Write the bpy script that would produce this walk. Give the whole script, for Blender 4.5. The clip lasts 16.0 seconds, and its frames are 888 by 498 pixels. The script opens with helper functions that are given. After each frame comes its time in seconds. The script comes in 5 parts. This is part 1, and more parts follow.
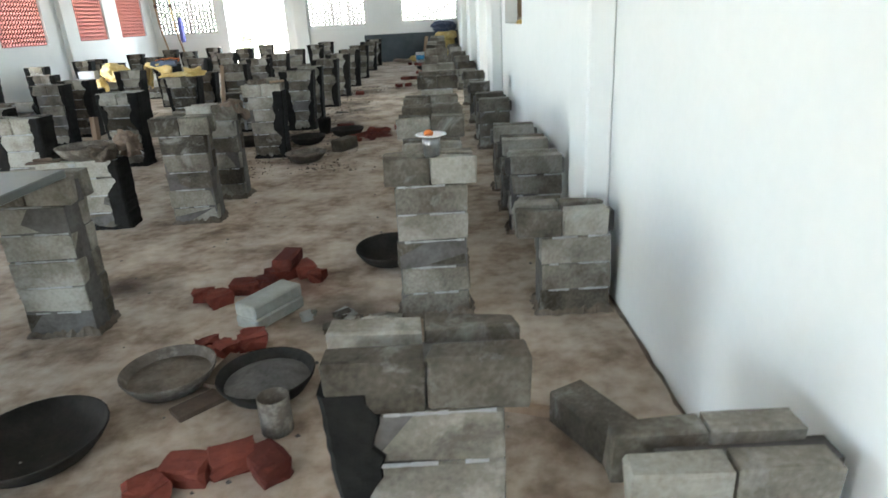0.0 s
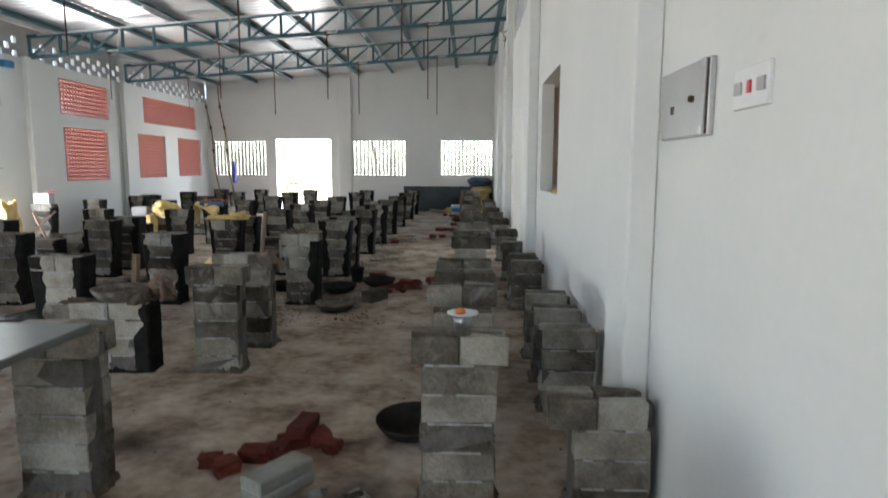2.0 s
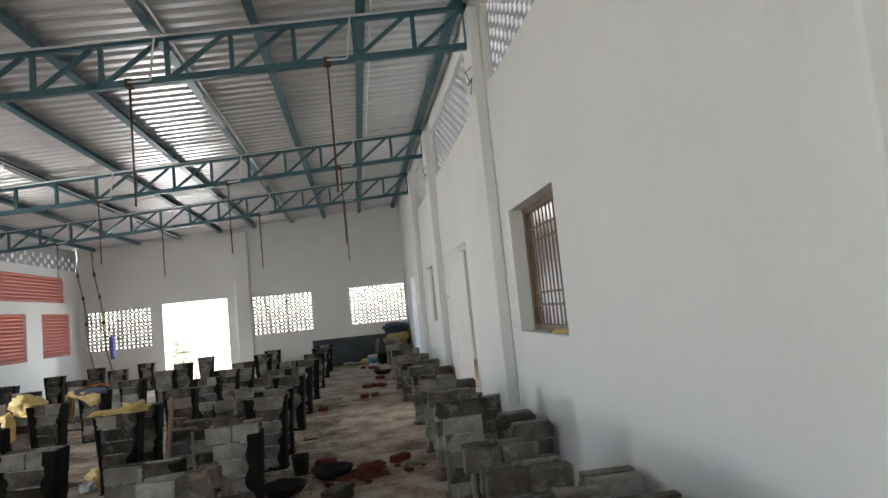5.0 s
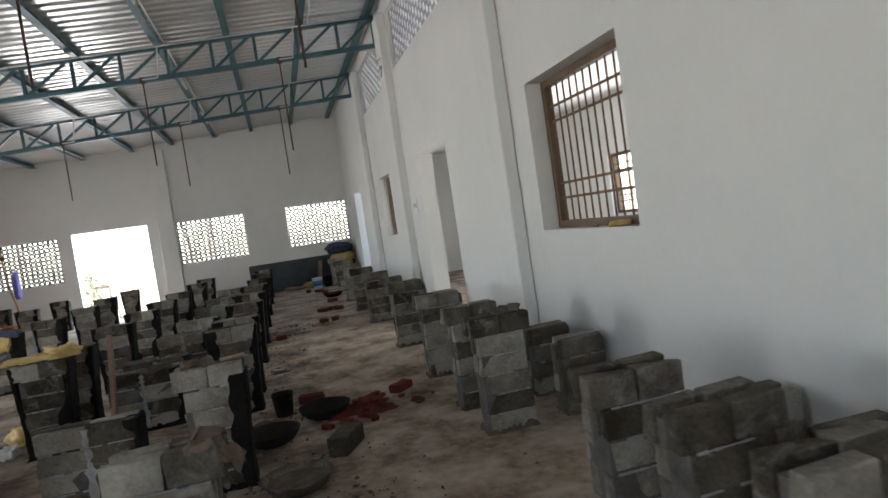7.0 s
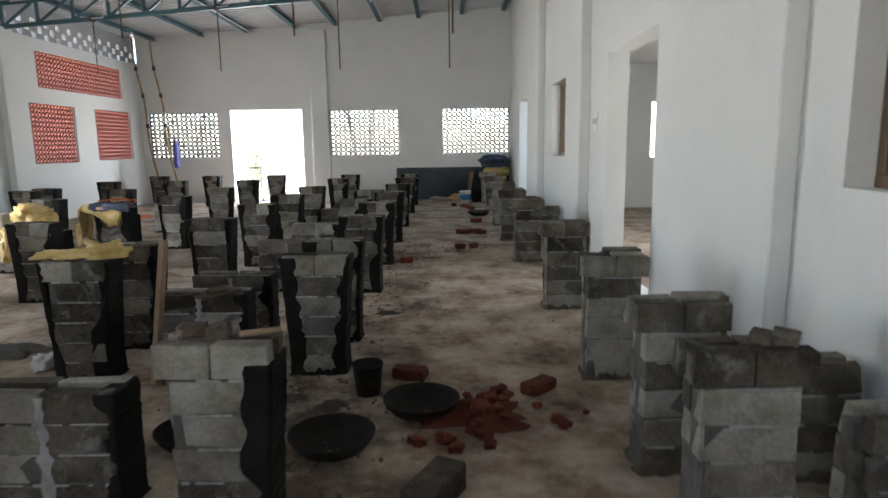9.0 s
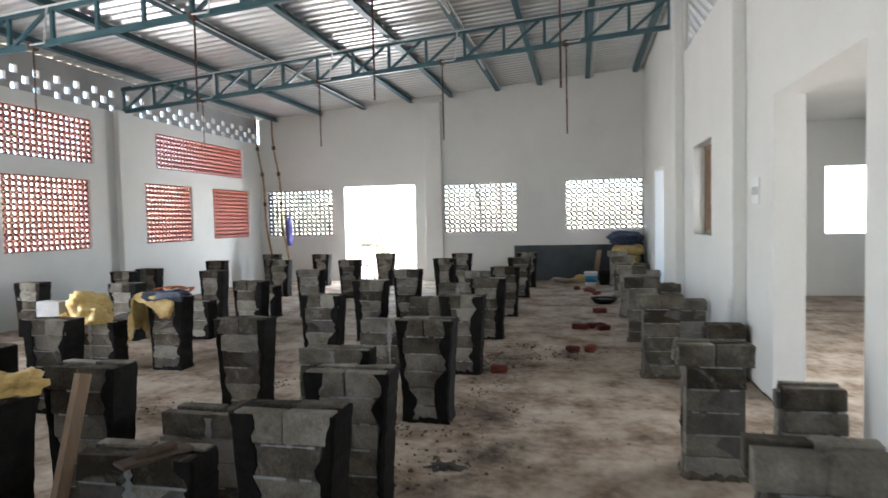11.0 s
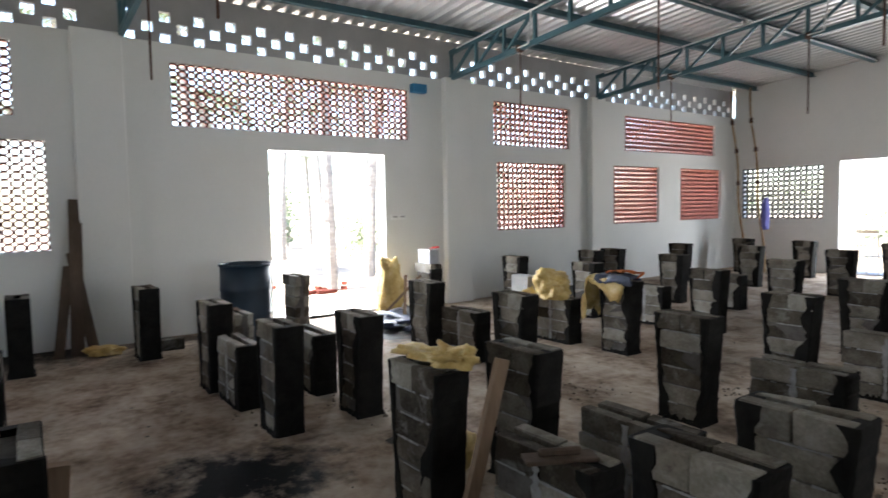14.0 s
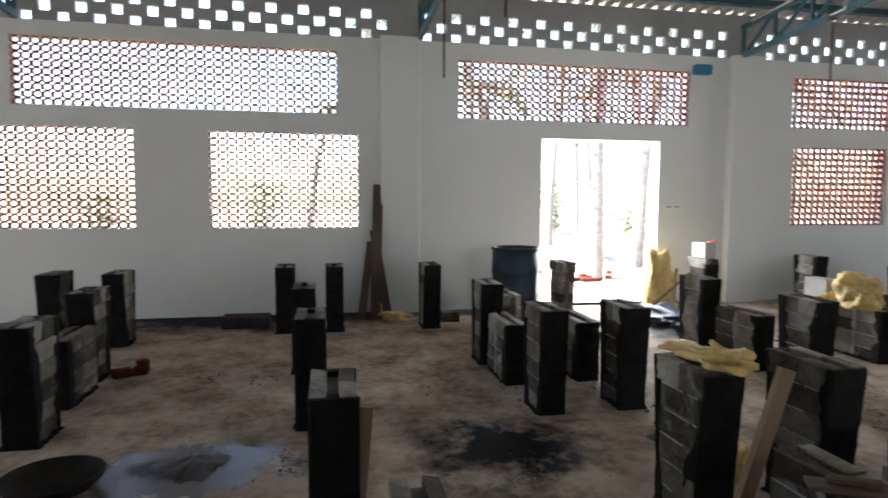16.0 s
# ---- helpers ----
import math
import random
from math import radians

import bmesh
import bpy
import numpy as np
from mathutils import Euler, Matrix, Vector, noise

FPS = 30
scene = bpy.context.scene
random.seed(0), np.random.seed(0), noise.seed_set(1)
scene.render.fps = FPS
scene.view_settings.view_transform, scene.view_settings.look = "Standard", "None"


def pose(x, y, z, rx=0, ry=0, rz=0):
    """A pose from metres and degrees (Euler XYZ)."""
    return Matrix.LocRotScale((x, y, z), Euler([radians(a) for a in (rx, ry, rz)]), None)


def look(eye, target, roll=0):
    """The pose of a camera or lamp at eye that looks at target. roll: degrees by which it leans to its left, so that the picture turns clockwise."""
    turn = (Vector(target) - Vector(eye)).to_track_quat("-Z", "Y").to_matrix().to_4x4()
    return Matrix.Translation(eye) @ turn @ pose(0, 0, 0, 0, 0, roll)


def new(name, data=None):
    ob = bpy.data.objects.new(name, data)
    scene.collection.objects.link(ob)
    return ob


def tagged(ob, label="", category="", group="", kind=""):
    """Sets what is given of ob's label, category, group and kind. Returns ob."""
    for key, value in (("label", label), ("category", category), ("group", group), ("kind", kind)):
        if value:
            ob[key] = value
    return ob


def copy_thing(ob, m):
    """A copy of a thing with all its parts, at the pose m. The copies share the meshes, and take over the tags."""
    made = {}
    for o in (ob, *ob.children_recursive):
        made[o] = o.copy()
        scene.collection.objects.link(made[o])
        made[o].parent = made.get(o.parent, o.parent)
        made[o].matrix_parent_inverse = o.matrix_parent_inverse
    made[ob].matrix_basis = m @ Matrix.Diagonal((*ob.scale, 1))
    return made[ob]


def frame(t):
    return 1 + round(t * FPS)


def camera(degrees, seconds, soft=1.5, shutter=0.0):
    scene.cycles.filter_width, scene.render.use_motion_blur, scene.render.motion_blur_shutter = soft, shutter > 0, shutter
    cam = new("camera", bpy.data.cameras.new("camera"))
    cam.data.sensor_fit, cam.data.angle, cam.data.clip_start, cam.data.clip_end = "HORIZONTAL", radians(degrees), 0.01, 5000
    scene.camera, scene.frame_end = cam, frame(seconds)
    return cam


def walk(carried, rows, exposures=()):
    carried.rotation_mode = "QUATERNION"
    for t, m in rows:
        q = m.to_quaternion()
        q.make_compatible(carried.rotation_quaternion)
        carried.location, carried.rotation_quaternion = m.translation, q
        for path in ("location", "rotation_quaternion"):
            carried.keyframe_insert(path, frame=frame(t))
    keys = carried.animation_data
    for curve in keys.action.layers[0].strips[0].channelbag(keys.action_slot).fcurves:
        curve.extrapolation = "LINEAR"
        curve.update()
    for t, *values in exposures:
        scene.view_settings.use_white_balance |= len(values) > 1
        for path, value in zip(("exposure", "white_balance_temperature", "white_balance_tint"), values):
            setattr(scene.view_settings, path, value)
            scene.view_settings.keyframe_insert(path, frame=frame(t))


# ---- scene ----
cam = camera(71.4, 16.0, soft=1.5, shutter=0.4)
PATH = [
    (0, (0.013, -0.044, 1.322), (0.011, 1.696, 0.665), -3.1),
    (0.5, (0.025, -0.062, 1.367), (0.078, 1.714, 0.817), 0.1),
    (1, (0.029, -0.074, 1.396), (0.063, 1.732, 0.953), 0.4),
    (1.5, (0.017, -0.049, 1.429), (0.022, 1.777, 1.079), 0.4),
    (2, (0.000, 0.086, 1.443), (-0.073, 1.930, 1.203), 0.2),
    (2.5, (-0.003, 0.333, 1.470), (-0.116, 2.186, 1.364), -2.8),
    (3, (-0.040, 0.522, 1.473), (-0.101, 2.377, 1.362), -1.2),
    (3.5, (-0.213, 0.744, 1.503), (-0.302, 2.601, 1.534), -4.0),
    (4, (-0.366, 0.960, 1.542), (-0.346, 2.812, 1.698), 0.4),
    (4.2, (-0.439, 1.033, 1.538), (-0.341, 2.879, 1.750), -0.2),
    (6.3, (-1.038, 2.017, 1.485), (-0.724, 3.851, 1.489), -7.4),
    (6.5, (-1.072, 2.143, 1.468), (-0.704, 3.966, 1.440), -6.3),
    (7, (-1.242, 2.580, 1.429), (-0.773, 4.378, 1.335), -8.4),
    (7.5, (-1.309, 3.035, 1.406), (-0.745, 4.799, 1.234), -5.1),
    (8, (-1.300, 3.528, 1.425), (-0.928, 5.327, 1.129), -0.2),
    (8.5, (-1.196, 4.005, 1.410), (-0.863, 5.801, 1.066), -0.1),
    (9, (-0.968, 4.439, 1.420), (-0.968, 6.273, 1.113), -0.8),
    (9.2, (-0.915, 4.595, 1.411), (-0.912, 6.437, 1.147), 0.5),
    (11.3, (-0.629, 6.246, 1.476), (-1.140, 8.033, 1.439), -0.7),
    (11.5, (-0.618, 6.356, 1.477), (-1.202, 8.122, 1.465), 0.0),
    (12, (-0.623, 6.530, 1.467), (-1.329, 8.250, 1.390), 0.2),
    (12.5, (-0.670, 6.570, 1.465), (-1.616, 8.171, 1.405), -0.3),
    (13, (-0.704, 6.571, 1.483), (-1.878, 8.013, 1.417), -0.4),
    (13.5, (-0.692, 6.550, 1.494), (-2.056, 7.812, 1.421), -1.0),
    (14, (-0.703, 6.520, 1.511), (-2.214, 7.598, 1.394), -1.0),
    (14.5, (-0.689, 6.502, 1.531), (-2.292, 7.438, 1.411), -0.6),
    (15, (-0.671, 6.493, 1.541), (-2.328, 7.328, 1.418), -0.8),
    (15.5, (-0.644, 6.466, 1.536), (-2.394, 7.075, 1.374), -1.0),
    (16, (-0.630, 6.456, 1.527), (-2.448, 6.818, 1.375), 0.3),
]
walk(cam, [(t, look(eye, target, roll)) for t, eye, target, roll in PATH], exposures=[
    (0.0, 4.6, 6150, 2.0), (0.5, 4.2, 6200, 1.0), (1.0, 3.9, 6250, 5.0), (2.5, 3.65, 6300, 8.0), (3.0, 3.6, 6350, 9.0), (4.0, 3.5, 6450, 9.0), (6.5, 3.35, 6450, 9.0), (7.0, 3.3, 6450, 9.0),
    (8.0, 3.4, 6350, 7.0), (9.5, 3.65, 6350, 9.0), (11.5, 3.85, 6350, 9.0), (13.0, 3.55, 6350, 9.0), (14.5, 3.35, 6450, 10.0), (16.0, 3.35, 6500, 10.0)])

# ---- light ----
SUN_ELEV, SUN_AZ = radians(58), radians(187)
world = bpy.data.worlds.new("world")
world.use_nodes = True
scene.world = world
wn, wl = world.node_tree.nodes, world.node_tree.links
sky = wn.new("ShaderNodeTexSky")
sky.sky_type, sky.sun_disc, sky.sun_elevation, sky.sun_rotation = "NISHITA", False, SUN_ELEV, SUN_AZ
wn["Background"].inputs["Strength"].default_value = 0.1
wl.new(sky.outputs["Color"], wn["Background"].inputs["Color"])
sun_data = bpy.data.lights.new("sun", "SUN")
sun_data.energy, sun_data.angle, sun_data.color = 4.0, radians(0.6), (1.0, 0.95, 0.87)
sun = new("sun", sun_data)
sun_dir = Vector((math.sin(SUN_AZ) * math.cos(SUN_ELEV), math.cos(SUN_AZ) * math.cos(SUN_ELEV), math.sin(SUN_ELEV)))
sun.matrix_world = look(sun_dir * 40, (0, 0, 0))

XL, XR, Y0, Y1 = -8.88, 0.81, -3.5, 21.06
# daylight coming in through the wide west and north doorways and the window of the next room
for nm, eye, to, w, h, watts in (("west_doorway_daylight", (-9.08, 10.375, 1.2), (0, 10.375, 1.2), 1.76, 2.3, 21.0), ("north_doorway_daylight", (-5.6, 21.26, 1.22), (-5.6, 0, 1.22), 1.84, 2.34, 15.0),
                                 # fill lamps added in unseen west bay and south openings, brightening the start
                                 ("west_bay_fill", (-9.08, 0.82, 1.2), (0, 0.82, 1.2), 1.8, 2.3, 5.0), ("south_fill", (-4.4, Y0 - 0.2, 1.22), (-4.4, 9, 1.22), 1.76, 2.34, 7.0), ("room_window_daylight", (4.42, 11.0, 1.575), (0, 11.0, 1.575), 2.7, 1.0, 14.0)):
    door_light = bpy.data.lights.new(nm, "AREA")
    door_light.shape, door_light.size, door_light.size_y = "RECTANGLE", w, h
    door_light.energy, door_light.color = watts, (0.97, 0.98, 1.0)
    new(nm, door_light).matrix_world = look(eye, to)


# ---- materials ----
def mat(name, stops, scale=3.0, rough=0.8, metal=0.0, bump=0.15, detail=8.0, fine=60.0, vary=0.0, coat=0.0, stretch=(1, 1, 1), world_space=True):
    """A surface whose colour runs through stops by a large stain noise mixed with a fine grain; vary shifts it piece by piece."""
    m = bpy.data.materials.new(name)
    m.use_nodes = True
    n, l = m.node_tree.nodes, m.node_tree.links
    b = n["Principled BSDF"]
    b.inputs["Roughness"].default_value, b.inputs["Metallic"].default_value = rough, metal
    b.inputs["Coat Weight"].default_value = coat
    if rough >= 0.7 and not metal:
        b.inputs["Specular IOR Level"].default_value = 0.18
    if world_space:
        co = n.new("ShaderNodeNewGeometry").outputs["Position"]
    else:
        co = n.new("ShaderNodeTexCoord").outputs["Object"]
    mp = n.new("ShaderNodeMapping")
    mp.inputs["Scale"].default_value = stretch
    l.new(co, mp.inputs["Vector"])
    big, small = n.new("ShaderNodeTexNoise"), n.new("ShaderNodeTexNoise")
    big.inputs["Scale"].default_value, big.inputs["Detail"].default_value, big.inputs["Roughness"].default_value = scale, detail, 0.62
    small.inputs["Scale"].default_value, small.inputs["Detail"].default_value = fine, 4.0
    for t in (big, small):
        l.new(mp.outputs["Vector"], t.inputs["Vector"])
    mix = n.new("ShaderNodeMath")
    mix.operation = "MULTIPLY_ADD"
    mix.inputs[1].default_value = 0.28
    l.new(small.outputs["Fac"], mix.inputs[0])
    sub = n.new("ShaderNodeMath")
    sub.operation = "MULTIPLY_ADD"
    sub.inputs[1].default_value, sub.inputs[2].default_value = 0.9, -0.09
    l.new(big.outputs["Fac"], sub.inputs[0])
    l.new(sub.outputs[0], mix.inputs[2])
    fac = mix.outputs[0]
    if vary:
        info = n.new("ShaderNodeObjectInfo")
        v = n.new("ShaderNodeMath")
        v.operation = "MULTIPLY_ADD"
        v.inputs[1].default_value = vary
        l.new(info.outputs["Random"], v.inputs[0])
        w = n.new("ShaderNodeMath")
        w.operation = "SUBTRACT"
        w.inputs[1].default_value = vary / 2
        l.new(fac, v.inputs[2])
        l.new(v.outputs[0], w.inputs[0])
        fac = w.outputs[0]
    ramp = n.new("ShaderNodeValToRGB")
    els = ramp.color_ramp.elements
    for k, (p, c) in enumerate(stops):
        e = els[k] if k < 2 else els.new(p)
        e.position, e.color = p, (*c, 1)
    l.new(fac, ramp.inputs["Fac"])
    l.new(ramp.outputs["Color"], b.inputs["Base Color"])
    if bump:
        bp = n.new("ShaderNodeBump")
        bp.inputs["Strength"].default_value, bp.inputs["Distance"].default_value = bump, 0.01
        l.new(mix.outputs[0], bp.inputs["Height"])
        l.new(bp.outputs["Normal"], b.inputs["Normal"])
    return m


def g(v, w=0.0):
    """A grey, warmed by w."""
    return (v * (1 + w), v, v * (1 - w))


WALL = mat("white_wall_paint", [(0.22, (0.66, 0.665, 0.645)), (0.4, (0.725, 0.73, 0.71)), (0.75, (0.78, 0.78, 0.76))], 0.9, 0.75, bump=0.04, fine=25)
CEMENT = mat("bare_cement", [(0.25, g(0.34)), (0.75, g(0.46))], 2.0, 0.9)
FLOOR = mat("dusty_screed_floor", [(0.3, (0.10, 0.063, 0.042)), (0.42, (0.24, 0.182, 0.135)), (0.54, (0.385, 0.316, 0.25)), (0.7, (0.515, 0.442, 0.365))], 2.3, 0.85, bump=1.0, fine=14, detail=14)


def stain(m, spots):
    """Adds spills to a floor material: each spot has a place, radii, a colour, a roughness and a ragged, soft border."""
    n, l = m.node_tree.nodes, m.node_tree.links
    b = n["Principled BSDF"]
    col = b.inputs["Base Color"].links[0].from_socket
    pos = n.new("ShaderNodeNewGeometry").outputs["Position"]
    wob = n.new("ShaderNodeTexNoise")
    wob.inputs["Scale"].default_value, wob.inputs["Detail"].default_value, wob.inputs["Roughness"].default_value = 3.2, 9.0, 0.7
    l.new(pos, wob.inputs["Vector"])
    rough = None
    for x, y, rx, ry, colour, gloss, rag, soft in spots:
        mp = n.new("ShaderNodeMapping")
        mp.vector_type = "TEXTURE"
        mp.inputs["Location"].default_value, mp.inputs["Scale"].default_value = (x, y, 0), (rx, ry, 1)
        l.new(pos, mp.inputs["Vector"])
        ln = n.new("ShaderNodeVectorMath")
        ln.operation = "LENGTH"
        l.new(mp.outputs["Vector"], ln.inputs[0])
        add = n.new("ShaderNodeMath")
        add.operation = "MULTIPLY_ADD"
        add.inputs[1].default_value = rag
        l.new(wob.outputs["Fac"], add.inputs[0])
        l.new(ln.outputs["Value"], add.inputs[2])
        mr = n.new("ShaderNodeMapRange")
        mr.inputs["From Min"].default_value, mr.inputs["From Max"].default_value = 1 + rag / 2, 1 + rag / 2 - soft
        l.new(add.outputs[0], mr.inputs["Value"])
        mx = n.new("ShaderNodeMix")
        mx.data_type = "RGBA"
        l.new(mr.outputs["Result"], mx.inputs["Factor"])
        l.new(col, mx.inputs["A"])
        mx.inputs["B"].default_value = (*colour, 1)
        col = mx.outputs["Result"]
        if gloss < 0.8:
            rm = n.new("ShaderNodeMix")
            l.new(mr.outputs["Result"], rm.inputs["Factor"])
            rm.inputs["B"].default_value = gloss
            if rough is None:
                rm.inputs["A"].default_value = 0.85
            else:
                l.new(rough, rm.inputs["A"])
            rough = rm.outputs["Result"]
    l.new(col, b.inputs["Base Color"])
    if rough is not None:
        l.new(rough, b.inputs["Roughness"])


DAMP = (0.05, 0.036, 0.026)
stain(FLOOR, [(-1.4, 8.6, 0.4, 1.0, DAMP, 0.9, 4.2, 1.5), (-1.2, 9.9, 0.5, 0.7, DAMP, 0.9, 4.2, 1.5), (-1.5, 6.9, 0.6, 0.8, DAMP, 0.9, 4.2, 1.5), (-2.3, 5.8, 0.35, 0.8, DAMP, 0.9, 4.2, 1.5),
              (-3.0, 9.6, 0.7, 0.6, DAMP, 0.9, 4.2, 1.5), (-1.4, 12.2, 0.35, 0.9, DAMP, 0.9, 4.2, 1.5), (-3.4, 7.3, 0.5, 0.6, DAMP, 0.9, 4.2, 1.5), (-1.3, 10.7, 0.45, 0.4, DAMP, 0.9, 3.2, 1.2), (-1.7, 7.6, 0.45, 0.5, DAMP, 0.9, 3.2, 1.2), (-4.07, 8.73, 0.35, 0.3, (0.02, 0.016, 0.013), 0.9, 2.4, 0.8), (-8.75, 5.6, 1.0, 3.4, (0.018, 0.015, 0.012), 0.9, 1.6, 0.6), (-8.6, 8.4, 0.3, 1.2, DAMP, 0.9, 1.4, 0.7),
              (-1.75, 3.1, 0.3, 0.25, (0.06, 0.04, 0.03), 0.9, 1.6, 0.9), (-0.5, 2.6, 0.3, 0.3, (0.09, 0.07, 0.055), 0.9, 1.6, 0.9),
              (-0.8, 7.45, 0.42, 0.5, (0.085, 0.026, 0.017), 0.9, 3.0, 1.6), (-0.85, 3.0, 0.35, 0.25, (0.17, 0.08, 0.06), 0.9, 1.8, 1.0),
              (-4.18, 7.55, 0.55, 0.6, (0.005, 0.005, 0.005), 0.9, 2.6, 0.5), (-4.2, 5.68, 0.42, 0.66, (0.12, 0.12, 0.12), 0.10, 2.2, 0.2), (-4.22, 5.6, 0.16, 0.2, (0.008, 0.008, 0.008), 0.4, 3.5, 0.2),
              (-7.3, 10.7, 0.8, 0.7, (0.012, 0.012, 0.013), 0.35, 1.6, 0.4)])
BLOCK = mat("concrete_block", [(0.2, (0.036, 0.028, 0.020)), (0.4, (0.100, 0.086, 0.068)), (0.6, (0.202, 0.183, 0.152)), (0.82, (0.355, 0.336, 0.297))], 4.0, 0.9, bump=0.9, fine=70, vary=0.5)


def bloom(m, colour, scale, lo, hi):
    """Whitish cement bloom and splashes in ragged patches over a surface."""
    n, l = m.node_tree.nodes, m.node_tree.links
    b = n["Principled BSDF"]
    col = b.inputs["Base Color"].links[0].from_socket
    t = n.new("ShaderNodeTexNoise")
    t.inputs["Scale"].default_value, t.inputs["Detail"].default_value, t.inputs["Roughness"].default_value, t.inputs["Distortion"].default_value = scale, 7.0, 0.68, 0.6
    l.new(n.new("ShaderNodeNewGeometry").outputs["Position"], t.inputs["Vector"])
    mr = n.new("ShaderNodeMapRange")
    mr.inputs["From Min"].default_value, mr.inputs["From Max"].default_value, mr.inputs["To Max"].default_value = lo, hi, 0.5
    l.new(t.outputs["Fac"], mr.inputs["Value"])
    mx = n.new("ShaderNodeMix")
    mx.data_type = "RGBA"
    mx.inputs["B"].default_value = (*colour, 1)
    l.new(mr.outputs["Result"], mx.inputs["Factor"])
    l.new(col, mx.inputs["A"])
    l.new(mx.outputs["Result"], b.inputs["Base Color"])


bloom(BLOCK, (0.40, 0.40, 0.38), 6.0, 0.56, 0.72)
bloom(BLOCK, (0.035, 0.03, 0.024), 4.3, 0.58, 0.7)
SCREED = mat("crumbled_brown_mortar", [(0.3, (0.06, 0.046, 0.034)), (0.8, (0.20, 0.165, 0.13))], 9.0, 0.9, bump=0.8)
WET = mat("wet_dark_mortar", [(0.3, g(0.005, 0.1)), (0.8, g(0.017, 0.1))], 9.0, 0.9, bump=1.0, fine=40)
MORTAR = mat("grey_mortar", [(0.3, g(0.055, 0.10)), (0.8, g(0.17, 0.06))], 7.0, 0.9, bump=0.6)
PALE = mat("pale_cement_smear", [(0.3, g(0.20, 0.02)), (0.75, g(0.42, 0.0))], 9.0, 0.9, bump=0.5)
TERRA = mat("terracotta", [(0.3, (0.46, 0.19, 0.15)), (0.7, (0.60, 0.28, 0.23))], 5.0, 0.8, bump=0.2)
DARKJALI = mat("grey_jali", [(0.3, g(0.09)), (0.7, g(0.16))], 5.0, 0.8)
# darker terracotta: paints the backlit shade on the faces turned to the room
SHADED_FACE = mat("shaded_lattice_face", [(0.3, (0.07, 0.03, 0.023)), (0.7, (0.15, 0.058, 0.045))], 6.0, 0.85)
CAST = mat("dry_cast_block", [(0.3, (0.21, 0.21, 0.19)), (0.75, (0.34, 0.34, 0.315))], 9.0, 0.9, bump=0.7, fine=70)
OLD_WOOD = mat("dark_old_plank", [(0.25, (0.055, 0.038, 0.027)), (0.75, (0.14, 0.10, 0.075))], 5.0, 0.85, bump=0.4, stretch=(1, 1, 0.15))
BRICK = mat("red_brick", [(0.3, (0.085, 0.022, 0.016)), (0.7, (0.19, 0.048, 0.032))], 9.0, 0.85, bump=0.6, vary=0.4)
STEEL = mat("blue_green_steel_paint", [(0.3, (0.025, 0.075, 0.095)), (0.7, (0.045, 0.115, 0.14))], 3.0, 0.45, bump=0.05)
ZINC = mat("galvanised_sheet", [(0.3, g(0.68)), (0.7, g(0.82))], 1.2, 0.3, metal=0.65, bump=0.05)
PIPE = mat("white_conduit", [(0.3, g(0.6)), (0.7, g(0.75))], 3.0, 0.5, bump=0)
RUST = mat("rusty_rod", [(0.3, (0.05, 0.03, 0.025)), (0.7, (0.12, 0.06, 0.04))], 9.0, 0.8)
WOOD = mat("weathered_timber", [(0.25, (0.16, 0.10, 0.065)), (0.75, (0.33, 0.24, 0.17))], 5.0, 0.8, bump=0.4, stretch=(1, 1, 0.15))
FRAME_WOOD = mat("varnished_window_wood", [(0.25, (0.10, 0.065, 0.036)), (0.75, (0.20, 0.135, 0.08))], 5.0, 0.6, stretch=(1, 1, 0.2))
BARS = mat("brown_painted_bars", [(0.3, (0.10, 0.05, 0.025)), (0.7, (0.2, 0.11, 0.06))], 5.0, 0.6)
DADO = mat("dark_grey_dado", [(0.3, (0.05, 0.06, 0.068)), (0.7, (0.085, 0.097, 0.105))], 2.0, 0.7)
APRON = mat("sunlit_pale_concrete", [(0.25, g(0.40, 0.04)), (0.75, g(0.52, 0.03))], 1.5, 0.9, bump=0.3)
EARTH = mat("dry_earth", [(0.25, (0.25, 0.205, 0.16)), (0.75, (0.38, 0.33, 0.27))], 0.8, 0.95, bump=0.5)
LEAF = mat("palm_leaf", [(0.25, (0.10, 0.14, 0.07)), (0.75, (0.20, 0.25, 0.14))], 3.0, 0.6, bump=0.1)
BARK = mat("grey_bark", [(0.25, g(0.16, 0.1)), (0.75, g(0.32, 0.08))], 5.0, 0.9, stretch=(1, 1, 3))


# ---- mesh helpers ----
def mesh_of(name, bm, material):
    me = bpy.data.meshes.new(name)
    bm.normal_update()
    bm.to_mesh(me)
    bm.free()
    me.materials.append(material)
    return me


def part(name, bm, material, parent=None, label="", m=None, smooth=False):
    """One mesh object, from a bmesh or from mesh data, under a parent."""
    me = bm if isinstance(bm, bpy.types.Mesh) else mesh_of(name, bm, material)
    if smooth:
        me.shade_smooth()
    ob = new(name, me)
    if parent is not None:
        ob.parent = parent
    if m is not None:
        ob.matrix_basis = m
    if label:
        tagged(ob, label)
    return ob


